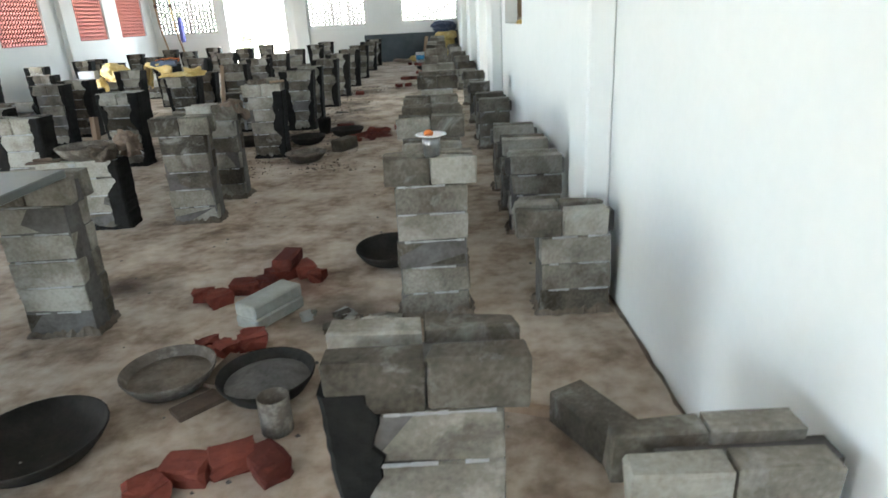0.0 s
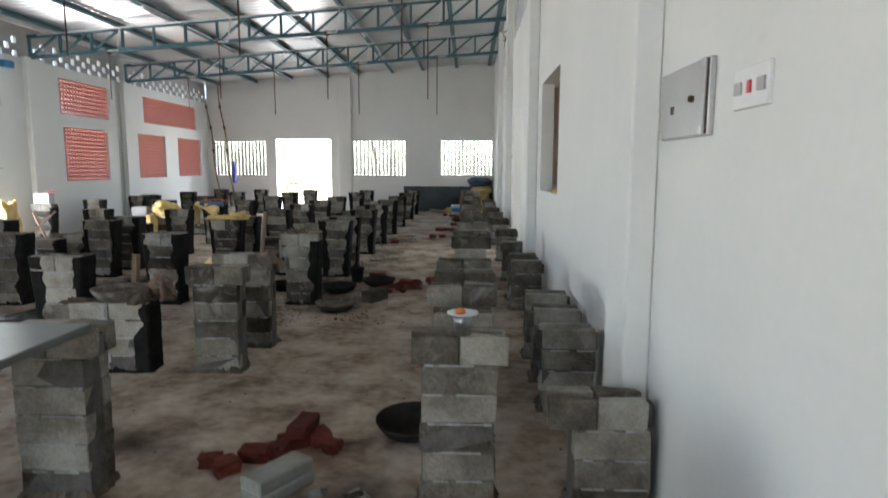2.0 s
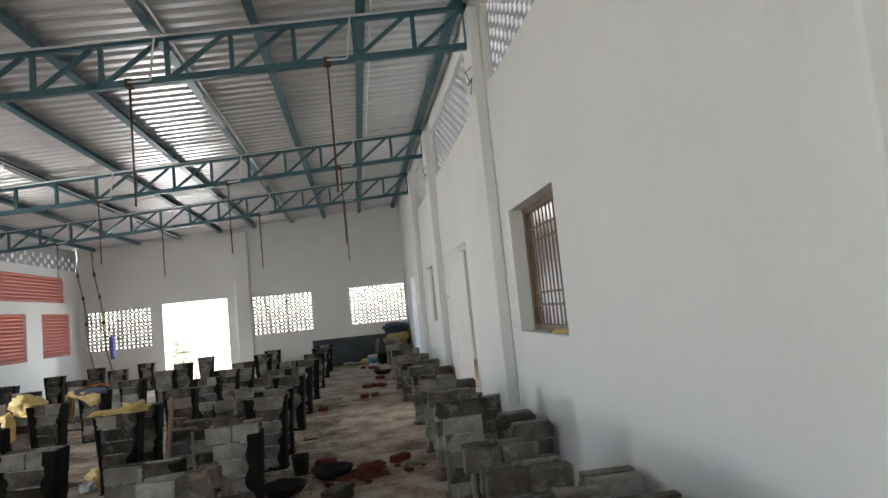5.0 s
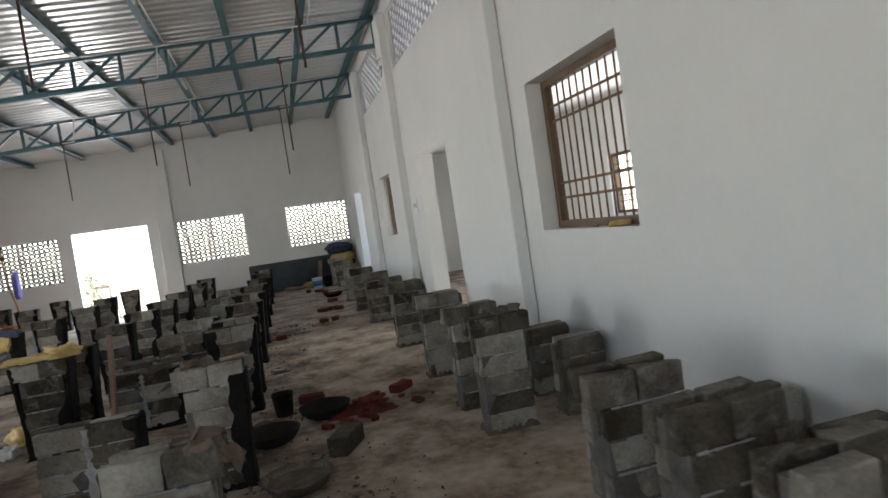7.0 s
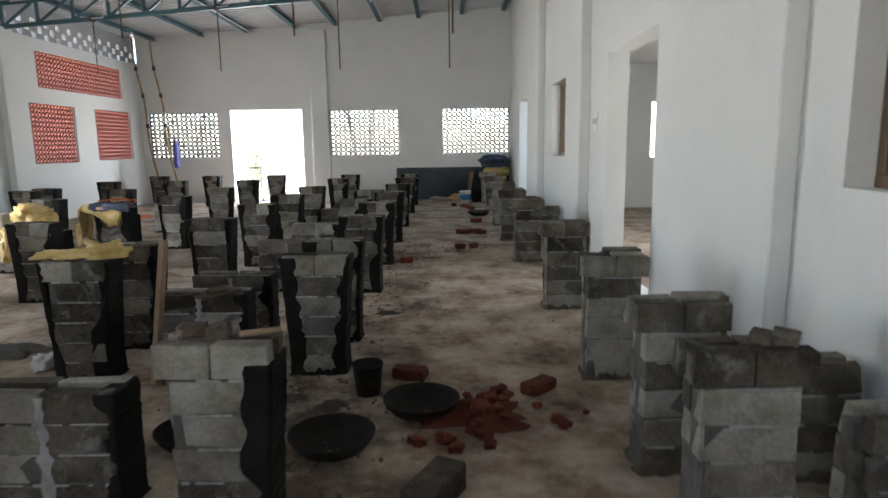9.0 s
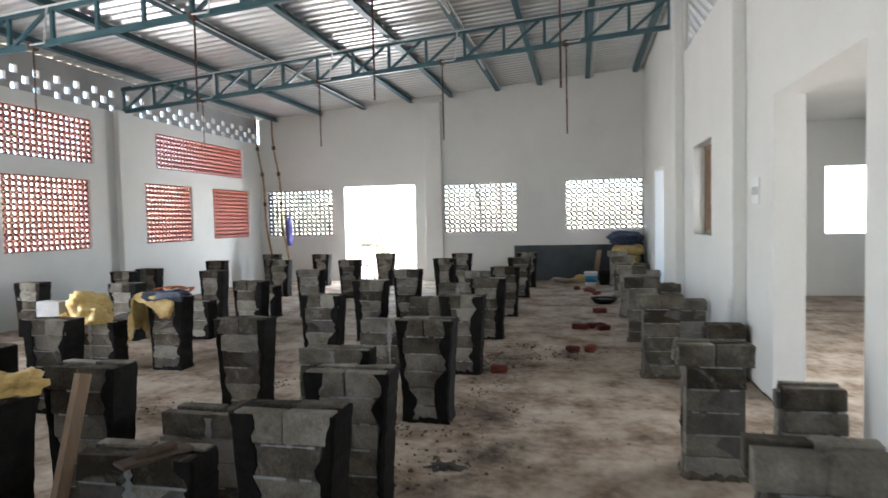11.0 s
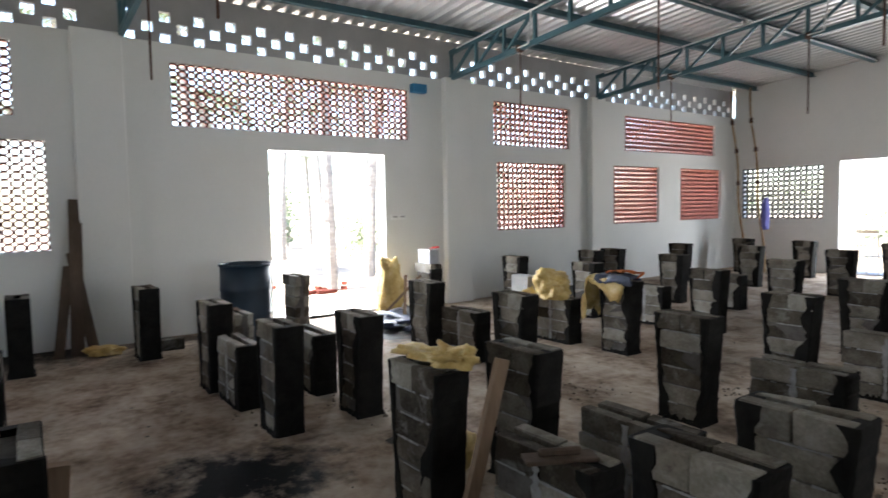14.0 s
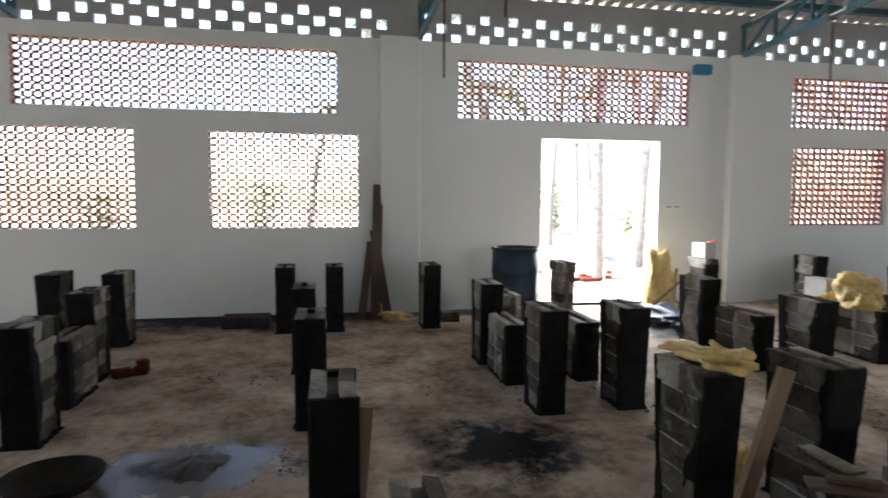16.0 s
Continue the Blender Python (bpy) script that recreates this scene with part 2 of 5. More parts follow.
def box(bm, x0, x1, y0, y1, z0, z1, m=None, bevel=0.0):
    vs = [bm.verts.new((x, y, z)) for x in (x0, x1) for y in (y0, y1) for z in (z0, z1)]
    fs = [bm.faces.new([vs[i] for i in q]) for q in ((0, 1, 3, 2), (4, 6, 7, 5), (0, 4, 5, 1), (2, 3, 7, 6), (0, 2, 6, 4), (1, 5, 7, 3))]
    if bevel:
        es = list({e for f in fs for e in f.edges})
        r = bmesh.ops.bevel(bm, geom=es, offset=bevel, segments=1, affect="EDGES")
        vs = list({v for f in r["faces"] for v in f.verts} | {v for v in vs if v.is_valid})
    if m is not None:
        bmesh.ops.transform(bm, matrix=m, verts=[v for v in vs if v.is_valid])
    return vs


def boxes(*rows, bevel=0.0):
    bm = bmesh.new()
    for r in rows:
        box(bm, *r, bevel=bevel)
    return bm


def tube(bm, a, b, r, n=8, r2=None):
    """A round bar from a to b."""
    a, b = Vector(a), Vector(b)
    q = (b - a).to_track_quat("Z", "Y").to_matrix()
    ra, rb = [], []
    for k in range(n):
        c = Vector((math.cos(2 * math.pi * k / n), math.sin(2 * math.pi * k / n), 0))
        ra.append(bm.verts.new(a + q @ (c * r)))
        rb.append(bm.verts.new(b + q @ (c * (r if r2 is None else r2))))
    for k in range(n):
        bm.faces.new((ra[k], ra[(k + 1) % n], rb[(k + 1) % n], rb[k]))
    bm.faces.new(ra[::-1])
    bm.faces.new(rb)


def beam(bm, a, b, w, h):
    """A rectangular bar from a to b, w wide and h high."""
    a, b = Vector(a), Vector(b)
    d = (b - a)
    z = Vector((0, 0, 1)) if abs(d.normalized().z) < 0.9 else Vector((1, 0, 0))
    s = d.cross(z).normalized()
    u = s.cross(d).normalized()
    vs = [[bm.verts.new(p + s * (i * w / 2) + u * (j * h / 2)) for i, j in ((-1, -1), (1, -1), (1, 1), (-1, 1))] for p in (a, b)]
    for k in range(4):
        bm.faces.new((vs[0][k], vs[0][(k + 1) % 4], vs[1][(k + 1) % 4], vs[1][k]))
    bm.faces.new(vs[0][::-1])
    bm.faces.new(vs[1])


def lathe(bm, profile, n=24, m=None):
    """A turned shape from (radius, height) pairs."""
    rings = []
    for r, z in profile:
        rings.append([bm.verts.new((r * math.cos(2 * math.pi * k / n), r * math.sin(2 * math.pi * k / n), z)) for k in range(n)])
    for p, q in zip(rings, rings[1:]):
        for k in range(n):
            bm.faces.new((p[k], p[(k + 1) % n], q[(k + 1) % n], q[k]))
    if m is not None:
        bmesh.ops.transform(bm, matrix=m, verts=[v for r in rings for v in r])
    return rings


def pierced(us, vs, solid, place, thick):
    """A slab with openings: cells of the grid us x vs for which solid(u, v) holds, with reveals of the depth thick."""
    bm = bmesh.new()
    cache = {}

    def vert(u, v, d):
        k = (round(u, 4), round(v, 4), d)
        if k not in cache:
            cache[k] = bm.verts.new(place(u, v, thick if d else 0.0))
        return cache[k]
    nu, nv = len(us) - 1, len(vs) - 1
    ok = [[solid((us[i] + us[i + 1]) / 2, (vs[j] + vs[j + 1]) / 2) for j in range(nv)] for i in range(nu)]
    for i in range(nu):
        for j in range(nv):
            if not ok[i][j]:
                continue
            a, b, c, d = us[i], us[i + 1], vs[j], vs[j + 1]
            bm.faces.new((vert(a, c, 0), vert(b, c, 0), vert(b, d, 0), vert(a, d, 0)))
            bm.faces.new((vert(a, d, 1), vert(b, d, 1), vert(b, c, 1), vert(a, c, 1)))
            for (di, dj), (p, q) in {(-1, 0): ((a, c), (a, d)), (1, 0): ((b, c), (b, d)), (0, -1): ((a, c), (b, c)), (0, 1): ((a, d), (b, d))}.items():
                ii, jj = i + di, j + dj
                if not (0 <= ii < nu and 0 <= jj < nv) or not ok[ii][jj]:
                    bm.faces.new((vert(*p, 0), vert(*q, 0), vert(*q, 1), vert(*p, 1)))
    bmesh.ops.recalc_face_normals(bm, faces=bm.faces)
    return bm


def wall(name, span, height, holes, place, thick, material=None):
    us = sorted({span[0], span[1], *[v for h in holes for v in h[:2]]})
    vs = sorted({height[0], height[1], *[v for h in holes for v in h[2:]]})
    bm = pierced(us, vs, lambda u, v: not any(h[0] < u < h[1] and h[2] < v < h[3] for h in holes), place, thick)
    return tagged(part(name, bm, material or WALL), kind="structure")


# ---- the hall ----
T = 0.23


def roof_z(x):
    return 4.24 + 0.0705 * (x - XL)


BAND0, BAND1 = 3.60, 4.23
left_top = [(2.88, 6.68, 2.61, 3.42), (8.28, 11.73, 2.60, 3.38), (13.44, 15.32, 2.61, 3.37), (16.93, 20.22, 2.66, 3.37)]
left_mid = [(2.34, 4.21, 1.13, 2.37), (5.08, 6.95, 1.13, 2.36), (13.5, 15.2, 1.14, 2.33), (16.58, 18.08, 1.17, 2.35), (18.85, 20.48, 1.19, 2.35)]
# unseen bay behind the start of the walk, added to let light in; repeats the others
left_top.append((-2.4, 1.4, 2.61, 3.42))
left_mid += [(-2.9, -1.0, 1.13, 2.37), (-0.1, 1.75, 0.0, 2.37)]
left_door = (9.48, 11.27, 0.0, 2.36)
wall("wall_west", (Y0 - T, Y1 + T), (-0.1, BAND0), left_top + left_mid + [left_door], lambda u, v, d: (XL - d, u, v), T)

far_win = [(-8.70, -6.88, 1.18, 2.36), (-3.93, -2.12, 1.19, 2.38), (-0.96, 0.80, 1.21, 2.39)]
far_door = (-6.54, -4.66, 0.0, 2.41)
wall("wall_north", (XL, XR), (-0.1, 4.20), far_win + [far_door], lambda u, v, d: (u, Y1 + d, v), T)
bm = bmesh.new()
vs = [bm.verts.new((x, y, z)) for y in (Y1, Y1 + T) for x, z in ((XL, 4.2), (XR, 4.2), (XR, roof_z(XR)), (XL, roof_z(XL)))]
for q in ((0, 1, 2, 3), (7, 6, 5, 4), (0, 4, 5, 1), (1, 5, 6, 2), (2, 6, 7, 3), (3, 7, 4, 0)):
    bm.faces.new([vs[i] for i in q])
tagged(part("wall_north_gable", bm, WALL), kind="structure")
# unseen south openings, assumed so that added light comes in behind the start
unseen_south_win = [(-8.4, -6.6, 1.18, 2.36), (-2.4, -0.6, 1.19, 2.38)]
unseen_south_door = (-5.3, -3.5, 0.0, 2.41)
wall("wall_south", (XL, XR), (-0.1, 4.22), unseen_south_win + [unseen_south_door], lambda u, v, d: (u, Y0 - d, v), T)

right_win = [(5.82, 7.19, 1.21, 2.38), (13.55, 14.68, 1.24, 2.36)]
right_door = (9.69, 11.27, 0.0, 2.38)
far_right_door = (17.6, 18.9, 0.0, 2.38)
R_TOP = roof_z(XR)
right_jali = [(3.3, 7.4, 3.77, 4.62), (8.25, 11.9, 3.77, 4.62), (12.6, 15.3, 3.75, 4.62)]
wall("wall_east", (Y0 - T, Y1 + T), (-0.1, R_TOP), right_win + [right_door, far_right_door] + right_jali, lambda u, v, d: (XR + d, u, v), T)

floor = tagged(part("floor", boxes((XL - T, XR + 0.0, Y0 - T, Y1 + T, -0.2, 0.0)), FLOOR), kind="structure")

# corrugated roof sheet
bm = bmesh.new()
prof = []
y = Y0 - 0.4
while y < Y1 + 0.5:
    prof += [(y, 0.0), (y + 0.03, 0.04), (y + 0.08, 0.04), (y + 0.11, 0.0)]
    y += 0.2
rows = [[bm.verts.new((x, yy, roof_z(x) + 0.005 + zz)) for yy, zz in prof] for x in (XL - 0.6, XR + 0.5)]
for k in range(len(prof) - 1):
    bm.faces.new((rows[0][k], rows[1][k], rows[1][k + 1], rows[0][k + 1]))
tagged(part("ceiling", bm, ZINC), "corrugated galvanised steel roof sheeting on purlins", "roof", kind="structure")

# columns standing proud of the walls
for k, (ya, yb) in enumerate(((7.23, 7.75), (12.35, 12.87), (15.8, 16.2))):
    tagged(part("column_west_%d" % (k + 1), boxes((XL, XL + 0.12, ya, yb, -0.05, BAND0 + 0.02), bevel=0.01), WALL), kind="structure")
for k, (ya, yb) in enumerate(((2.79, 3.15), (7.55, 7.95), (12.05, 12.45), (15.42, 15.82))):
    tagged(part("column_east_%d" % (k + 1), boxes((XR - 0.12, XR, ya, yb, -0.05, R_TOP - 0.25), bevel=0.01), WALL), kind="structure")
tagged(part("column_north", boxes((-4.38, -3.95, Y1 - 0.12, Y1, -0.05, 4.4), bevel=0.01), WALL), kind="structure")

# pierced block band under the roof on the west side
holes = []
n, y = 0, Y0 + 0.1
while y < Y1 - 0.2:
    if not any(c - 0.05 < y < d - 0.05 for c, d in ((7.3, 7.7), (12.4, 12.8), (15.85, 16.15))):
        holes += [(y, y + 0.125, 3.725, 3.855)] if n % 2 else [(y, y + 0.125, 3.60 + 0.005, 3.725), (y, y + 0.125, 3.86, 3.985)]
    y += 0.2
    n += 1
wall("wall_west_band", (Y0, Y1), (BAND0, BAND1), holes, lambda u, v, d: (XL - 0.05 - d, u, v), 0.08, CEMENT)

# ragged cement line left along the foot of the east wall
bm = bmesh.new()
base_rng = random.Random(12)
for ya, yb in ((Y0, 9.69), (11.27, 17.6)):
    y, row = ya, []
    while y < yb:
        row.append((y, base_rng.uniform(0.006, 0.022), base_rng.uniform(0.005, 0.02)))
        y += base_rng.uniform(0.05, 0.12)
    lo = [bm.verts.new((XR - d, y, 0.002)) for y, d, h in row]
    hi = [bm.verts.new((XR - 0.003, y, h)) for y, d, h in row]
    for k in range(len(row) - 1):
        bm.faces.new((lo[k], lo[k + 1], hi[k + 1], hi[k]))
tagged(part("baseboard", bm, SCREED), "ragged dark cement line along the wall foot", "baseboard", kind="structure")

# dark dado at the far end
tagged(part("dado_north", boxes((-2.2, XR - 0.01, Y1 - 0.03, Y1, 0.0, 0.85)), DADO), "dark grey painted dado on the end wall", "dado", kind="structure")


# ---- terracotta screens ----
def screen_mesh(u0, u1, v0, v1, place, depth, material, hole=0.67, face=None, cut=0.5, pitch=0.108):
    """A lattice of large octagonal and small square openings, with the depth of hollow tiles."""
    nu, nv = max(1, round((u1 - u0) / pitch)), max(1, round((v1 - v0) / (pitch * 0.83)))
    pu, pv = (u1 - u0) / nu, (v1 - v0) / nv
    ring = ((1, -cut), (1, cut), (cut, 1), (-cut, 1), (-1, cut), (-1, -cut), (-cut, -1), (cut, -1))
    inner = [(a * hole, c * hole * 0.96 if abs(a) == 1 else c * hole) for a, c in ring]
    verts, faces = [], []
    for i in range(nu):
        for j in range(nv):
            cu, cv = u0 + (i + 0.5) * pu, v0 + (j + 0.5) * pv
            b = len(verts)
            for d in (0.0, depth):
                for shape in (ring, inner):
                    verts += [place(cu + a * pu / 2, cv + c * pv / 2, d) for a, c in shape]
            for k in range(8):
                m = (k + 1) % 8
                faces.append((b + k, b + m, b + 8 + m, b + 8 + k))
                faces.append((b + 8 + k, b + 8 + m, b + 24 + m, b + 24 + k))
                faces.append((b + 24 + k, b + 24 + m, b + 16 + m, b + 16 + k))
                if k % 2:
                    faces.append((b + k, b + m, b + 16 + m, b + 16 + k))
    me = bpy.data.meshes.new("lattice")
    me.from_pydata(verts, [], faces)
    me.materials.append(material)
    me.materials.append(face or SHADED_FACE)
    # room-side faces get the second slot; on the west that paints backlit shade
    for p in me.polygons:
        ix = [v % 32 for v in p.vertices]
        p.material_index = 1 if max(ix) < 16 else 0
    return me


count = 0
for u0, u1, v0, v1 in left_top + left_mid:
    if v0 < 0.5:
        continue
    count += 1
    w = tagged(new("window_%d" % count), kind="structure")
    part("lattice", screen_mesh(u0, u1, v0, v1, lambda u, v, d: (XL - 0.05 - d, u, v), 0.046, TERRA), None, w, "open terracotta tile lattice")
for u0, u1, v0, v1 in far_win:
    count += 1
    w = tagged(new("window_%d" % count), kind="structure")
    part("lattice", screen_mesh(u0, u1, v0, v1, lambda u, v, d: (u, Y1 + 0.05 + d, v), 0.04, DARKJALI, 0.53, DARKJALI, 0.66, 0.125), None, w, "grey tile lattice with staggered rounded holes")
# lattices for the assumed south windows, out of view
for u0, u1, v0, v1 in unseen_south_win:
    count += 1
    w = tagged(new("window_%d" % count), kind="structure")
    part("lattice", screen_mesh(u0, u1, v0, v1, lambda u, v, d: (u, Y0 - 0.05 - d, v), 0.04, DARKJALI, 0.53, DARKJALI, 0.66, 0.125), None, w, "grey tile lattice with staggered rounded holes")
for u0, u1, v0, v1 in right_jali:
    count += 1
    w = tagged(new("window_%d" % count), kind="structure")
    holes = []
    n, y = 0, u0 + 0.06
    while y < u1 - 0.14:
        z = v0 + 0.04 + 0.07 * (n % 2)
        while z < v1 - 0.1:
            holes.append((y, y + 0.09, z, z + 0.09))
            z += 0.14
        y += 0.13
        n += 1
    us = sorted({u0, u1, *[h[0] for h in holes], *[h[1] for h in holes]})
    vs2 = sorted({v0, v1, *[h[2] for h in holes], *[h[3] for h in holes]})
    spans = {}
    for h in holes:
        spans.setdefault((h[0], h[1]), []).append((h[2], h[3]))
    part("lattice", pierced(us, vs2, lambda u, v: not any(a < u < b and any(c < v < d for c, d in zz) for (a, b), zz in spans.items()), lambda u, v, d: (XR + 0.05 + d, u, v), 0.08), CEMENT, w, "pierced cement vent blocks")

# ---- steel roof ----
TRUSS_Y = (3.0, 7.75, 12.5, 16.0)


def chord_top(x):
    return 4.02 + 0.079 * (x + 8.75)


def chord_low(x):
    return 3.62 + 0.0735 * (x + 8.74)


for k, ty in enumerate(TRUSS_Y):
    tr = tagged(new("roof_truss"), "blue-green painted steel lattice truss under the roof", "roof truss", "roof trusses")
    tr.matrix_basis = pose(0, ty, 0)
    x0, x1 = XL + 0.06, XR - 0.08
    part("top_chord", (lambda b: (beam(b, (x0, 0, chord_top(x0)), (x1, 0, chord_top(x1)), 0.06, 0.07), b)[1])(bmesh.new()), STEEL, tr)
    part("bottom_chord", (lambda b: (beam(b, (x0, 0, chord_low(x0)), (x1, 0, chord_low(x1)), 0.06, 0.07), b)[1])(bmesh.new()), STEEL, tr)
    nodes = 15
    step = (x1 - x0) / nodes
    for i in range(nodes):
        xa, xb = x0 + i * step + 0.03, x0 + (i + 1) * step
        b = bmesh.new()
        beam(b, (xa, 0, chord_low(xa) + 0.035), (xa, 0, chord_top(xa) - 0.035), 0.045, 0.045)
        part("upright", b, STEEL, tr)
        if not 3 <= i <= 5 or k != 2:
            b = bmesh.new()
            beam(b, (xa + 0.04, 0, chord_low(xa) + 0.035), (xb - 0.05, 0, chord_top(xb) - 0.035), 0.04, 0.04)
            part("diagonal", b, STEEL, tr)
    b = bmesh.new()
    beam(b, (x1 - 0.02, 0, chord_low(x1) - 0.02), (x1 - 0.02, 0, chord_top(x1) + 0.02), 0.06, 0.06)
    part("upright", b, STEEL, tr)

PURLIN_X = (-8.38, -7.13, -5.96, -4.72, -3.7, -2.56, -1.56, -0.45, 0.62)
for x in PURLIN_X:
    b = bmesh.new()
    beam(b, (x, Y0, roof_z(x) - 0.055), (x, Y1 - 0.005, roof_z(x) - 0.055), 0.055, 0.1)
    beam(b, (x + 0.05, Y0, roof_z(x) - 0.1), (x + 0.05, Y1 - 0.005, roof_z(x) - 0.1), 0.045, 0.012)
    tagged(part("roof_purlin", b, STEEL), "blue-green painted steel channel purlin carrying the roof", "roof purlin", "roof purlins")

# white conduit on purlins and along the nearer trusses
for x in (-5.83, -2.43, -0.32):
    b = bmesh.new()
    tube(b, (x, Y0, roof_z(x) - 0.12), (x, Y1 - 0.2, roof_z(x) - 0.12), 0.013)
    tagged(part("conduit_pipe", b, PIPE, smooth=True), "thin white electrical conduit clipped under a purlin", "conduit", "conduits")
for ty in TRUSS_Y[1:]:
    b = bmesh.new()
    tube(b, (XL + 0.3, ty - 0.05, chord_top(XL + 0.3) + 0.01), (XR - 0.3, ty - 0.05, chord_top(XR - 0.3) + 0.01), 0.013)
    tagged(part("conduit_pipe", b, PIPE, smooth=True), "thin white electrical conduit along a truss", "conduit", "conduits")
FAN_X = (-7.18, -4.95, -2.8, -0.82)
for ty in TRUSS_Y[1:]:
    for x in FAN_X:
        hook = tagged(new("fan_hanger"), "rusty steel fan rod hanging from a truss with white conduit", "fan rod", "fan rods")
        hook.matrix_basis = pose(x, ty, 0)
        b = bmesh.new()
        tube(b, (0, 0, 2.8), (0, 0, chord_low(x) - 0.03), 0.011, 6)
        part("rod", b, RUST, hook)
        b = bmesh.new()
        tube(b, (0, -0.045, chord_low(x)), (0.2, -0.045, chord_low(x) + 0.01), 0.011, 6)
        tube(b, (0.21, -0.045, chord_low(x) + 0.01), (0.27, -0.045, chord_top(x + 0.27)), 0.011, 6)
        part("conduit", b, PIPE, hook, "white conduit drop")
        part("clamp", boxes((-0.035, 0.035, -0.045, 0.045, chord_low(x) - 0.045, chord_low(x) + 0.04)), RUST, hook, "rusty clamp")
for x, y in ((-6.2, 9.3), (-5.9, 12.0), (-5.9, 16.5), (-2.5, 14.5), (-2.5, 10.2), (-2.5, 18.0)):
    lamp = tagged(new("tube_light"), "unlit white fluorescent batten under a purlin", "tube light", "tube lights")
    lamp.matrix_basis = pose(x + 0.02, y, roof_z(x) - 0.16)
    part("housing", boxes((-0.025, 0.025, -0.6, 0.6, 0.0, 0.035), bevel=0.004), PIPE, lamp)
    b = bmesh.new()
    tube(b, (0, -0.57, -0.016), (0, 0.57, -0.016), 0.014)
    part("tube", b, PIPE, lamp, smooth=True)


# ---- blocks and stacks ----
CH = 0.127
LEAF_T, SLOT = 0.07, 0.05


def block_mesh(name, lx, ly, lz, seed):
    rng = random.Random(seed)
    bm = boxes((-lx / 2, lx / 2, -ly / 2, ly / 2, 0, lz), bevel=0.005)
    for v in bm.verts:
        v.co += Vector([rng.uniform(-0.004, 0.004) for _ in range(3)])
    # one or two knocked-off corners
    for _ in range(rng.choice((1, 2, 2))):
        c = Vector((rng.choice((-1, 1)) * lx / 2, rng.choice((-1, 1)) * ly / 2, rng.choice((0, 1)) * lz))
        chip = rng.uniform(0.006, 0.018)
        for v in bm.verts:
            if (v.co - c).length < 0.02:
                v.co += (Vector((0, 0, lz / 2)) - c).normalized() * chip
    return mesh_of(name, bm, BLOCK)


LONG = [block_mesh("block_long", 0.315, LEAF_T, CH - 0.006, k) for k in range(5)]
WIDE = [block_mesh("block_wide", 0.278, LEAF_T, CH - 0.006, 30 + k) for k in range(5)]
HALF = [block_mesh("block_half", 0.198, LEAF_T, CH - 0.006, 10 + k) for k in range(5)]
prng = random.Random(5)


def coat_mesh(w0, w1, depth, h, seed, ends=(1, -1)):
    """Dark mortar smeared over the ends of a stack, with a ragged inner border, flaring to the top."""
    rng = random.Random(seed)
    bm = bmesh.new()
    for side in ends:
        steps = 26
        rings = []
        f_edge, b_edge = rng.uniform(0.05, 0.1), rng.uniform(0.05, 0.1)
        ph = rng.uniform(0, 6)
        for k in range(steps + 1):
            f = k / steps
            xo = (w0 + (w1 - w0) * max(0, f - 0.25) ** 1.1 * 1.37) / 2 + 0.012 + rng.uniform(-0.004, 0.004)
            f_edge = min(0.115, max(0.025, f_edge + rng.uniform(-0.02, 0.02) + 0.012 * math.sin(f * 17 + ph)))
            b_edge = min(0.115, max(0.025, b_edge + rng.uniform(-0.02, 0.02)))
            xi, xi2 = xo - f_edge, xo - b_edge
            d = depth / 2 + 0.006
            rings.append([bm.verts.new((side * x, y, h * f)) for x, y in ((xi, -d + 0.014), (xi + 0.006, -d), (xo - 0.012, -d), (xo, -d + 0.012), (xo, d - 0.012), (xo - 0.012, d), (xi2 + 0.006, d), (xi2, d - 0.014))])
        for a, b in zip(rings, rings[1:]):
            for i in range(7):
                bm.faces.new((a[i], a[i + 1], b[i + 1], b[i]))
        bm.faces.new(rings[-1])
        bm.faces.new(rings[0][::-1])
    bmesh.ops.recalc_face_normals(bm, faces=bm.faces)
    return mesh_of("mortar_coat", bm, WET)


DEPTH = 2 * LEAF_T + SLOT
COATS = [coat_mesh(0.33, 0.42, DEPTH, CH * 6 - 0.012, k) for k in range(6)]
COATS_ONE = [coat_mesh(0.33, 0.40, DEPTH, CH * 5.4, 50 + k, (1,)) for k in range(2)]
COATS_LOW = [coat_mesh(0.56, 0.57, DEPTH, CH * 4 - 0.012, 20 + k, (1,)) for k in range(4)]


def mortar_core(w, h, top):
    return boxes((-w / 2, w / 2, -DEPTH / 2 + 0.005, DEPTH / 2 - 0.005, 0.0, h - CH - 0.01), (-top / 2, top / 2, -SLOT / 2 - 0.01, SLOT / 2 + 0.01, h - CH - 0.01, h - 0.04))


CORE_TALL = mesh_of("mortar", mortar_core(0.306, CH * 6, 0.36), MORTAR)
CORE_LOW = mesh_of("mortar", mortar_core(0.53, CH * 4, 0.53), MORTAR)
CORE_BENCH = mesh_of("mortar", mortar_core(0.306, CH * 4, 0.36), MORTAR)
CORE_PLAIN = mesh_of("mortar", mortar_core(0.296, CH * 5.6, 0.28), MORTAR)


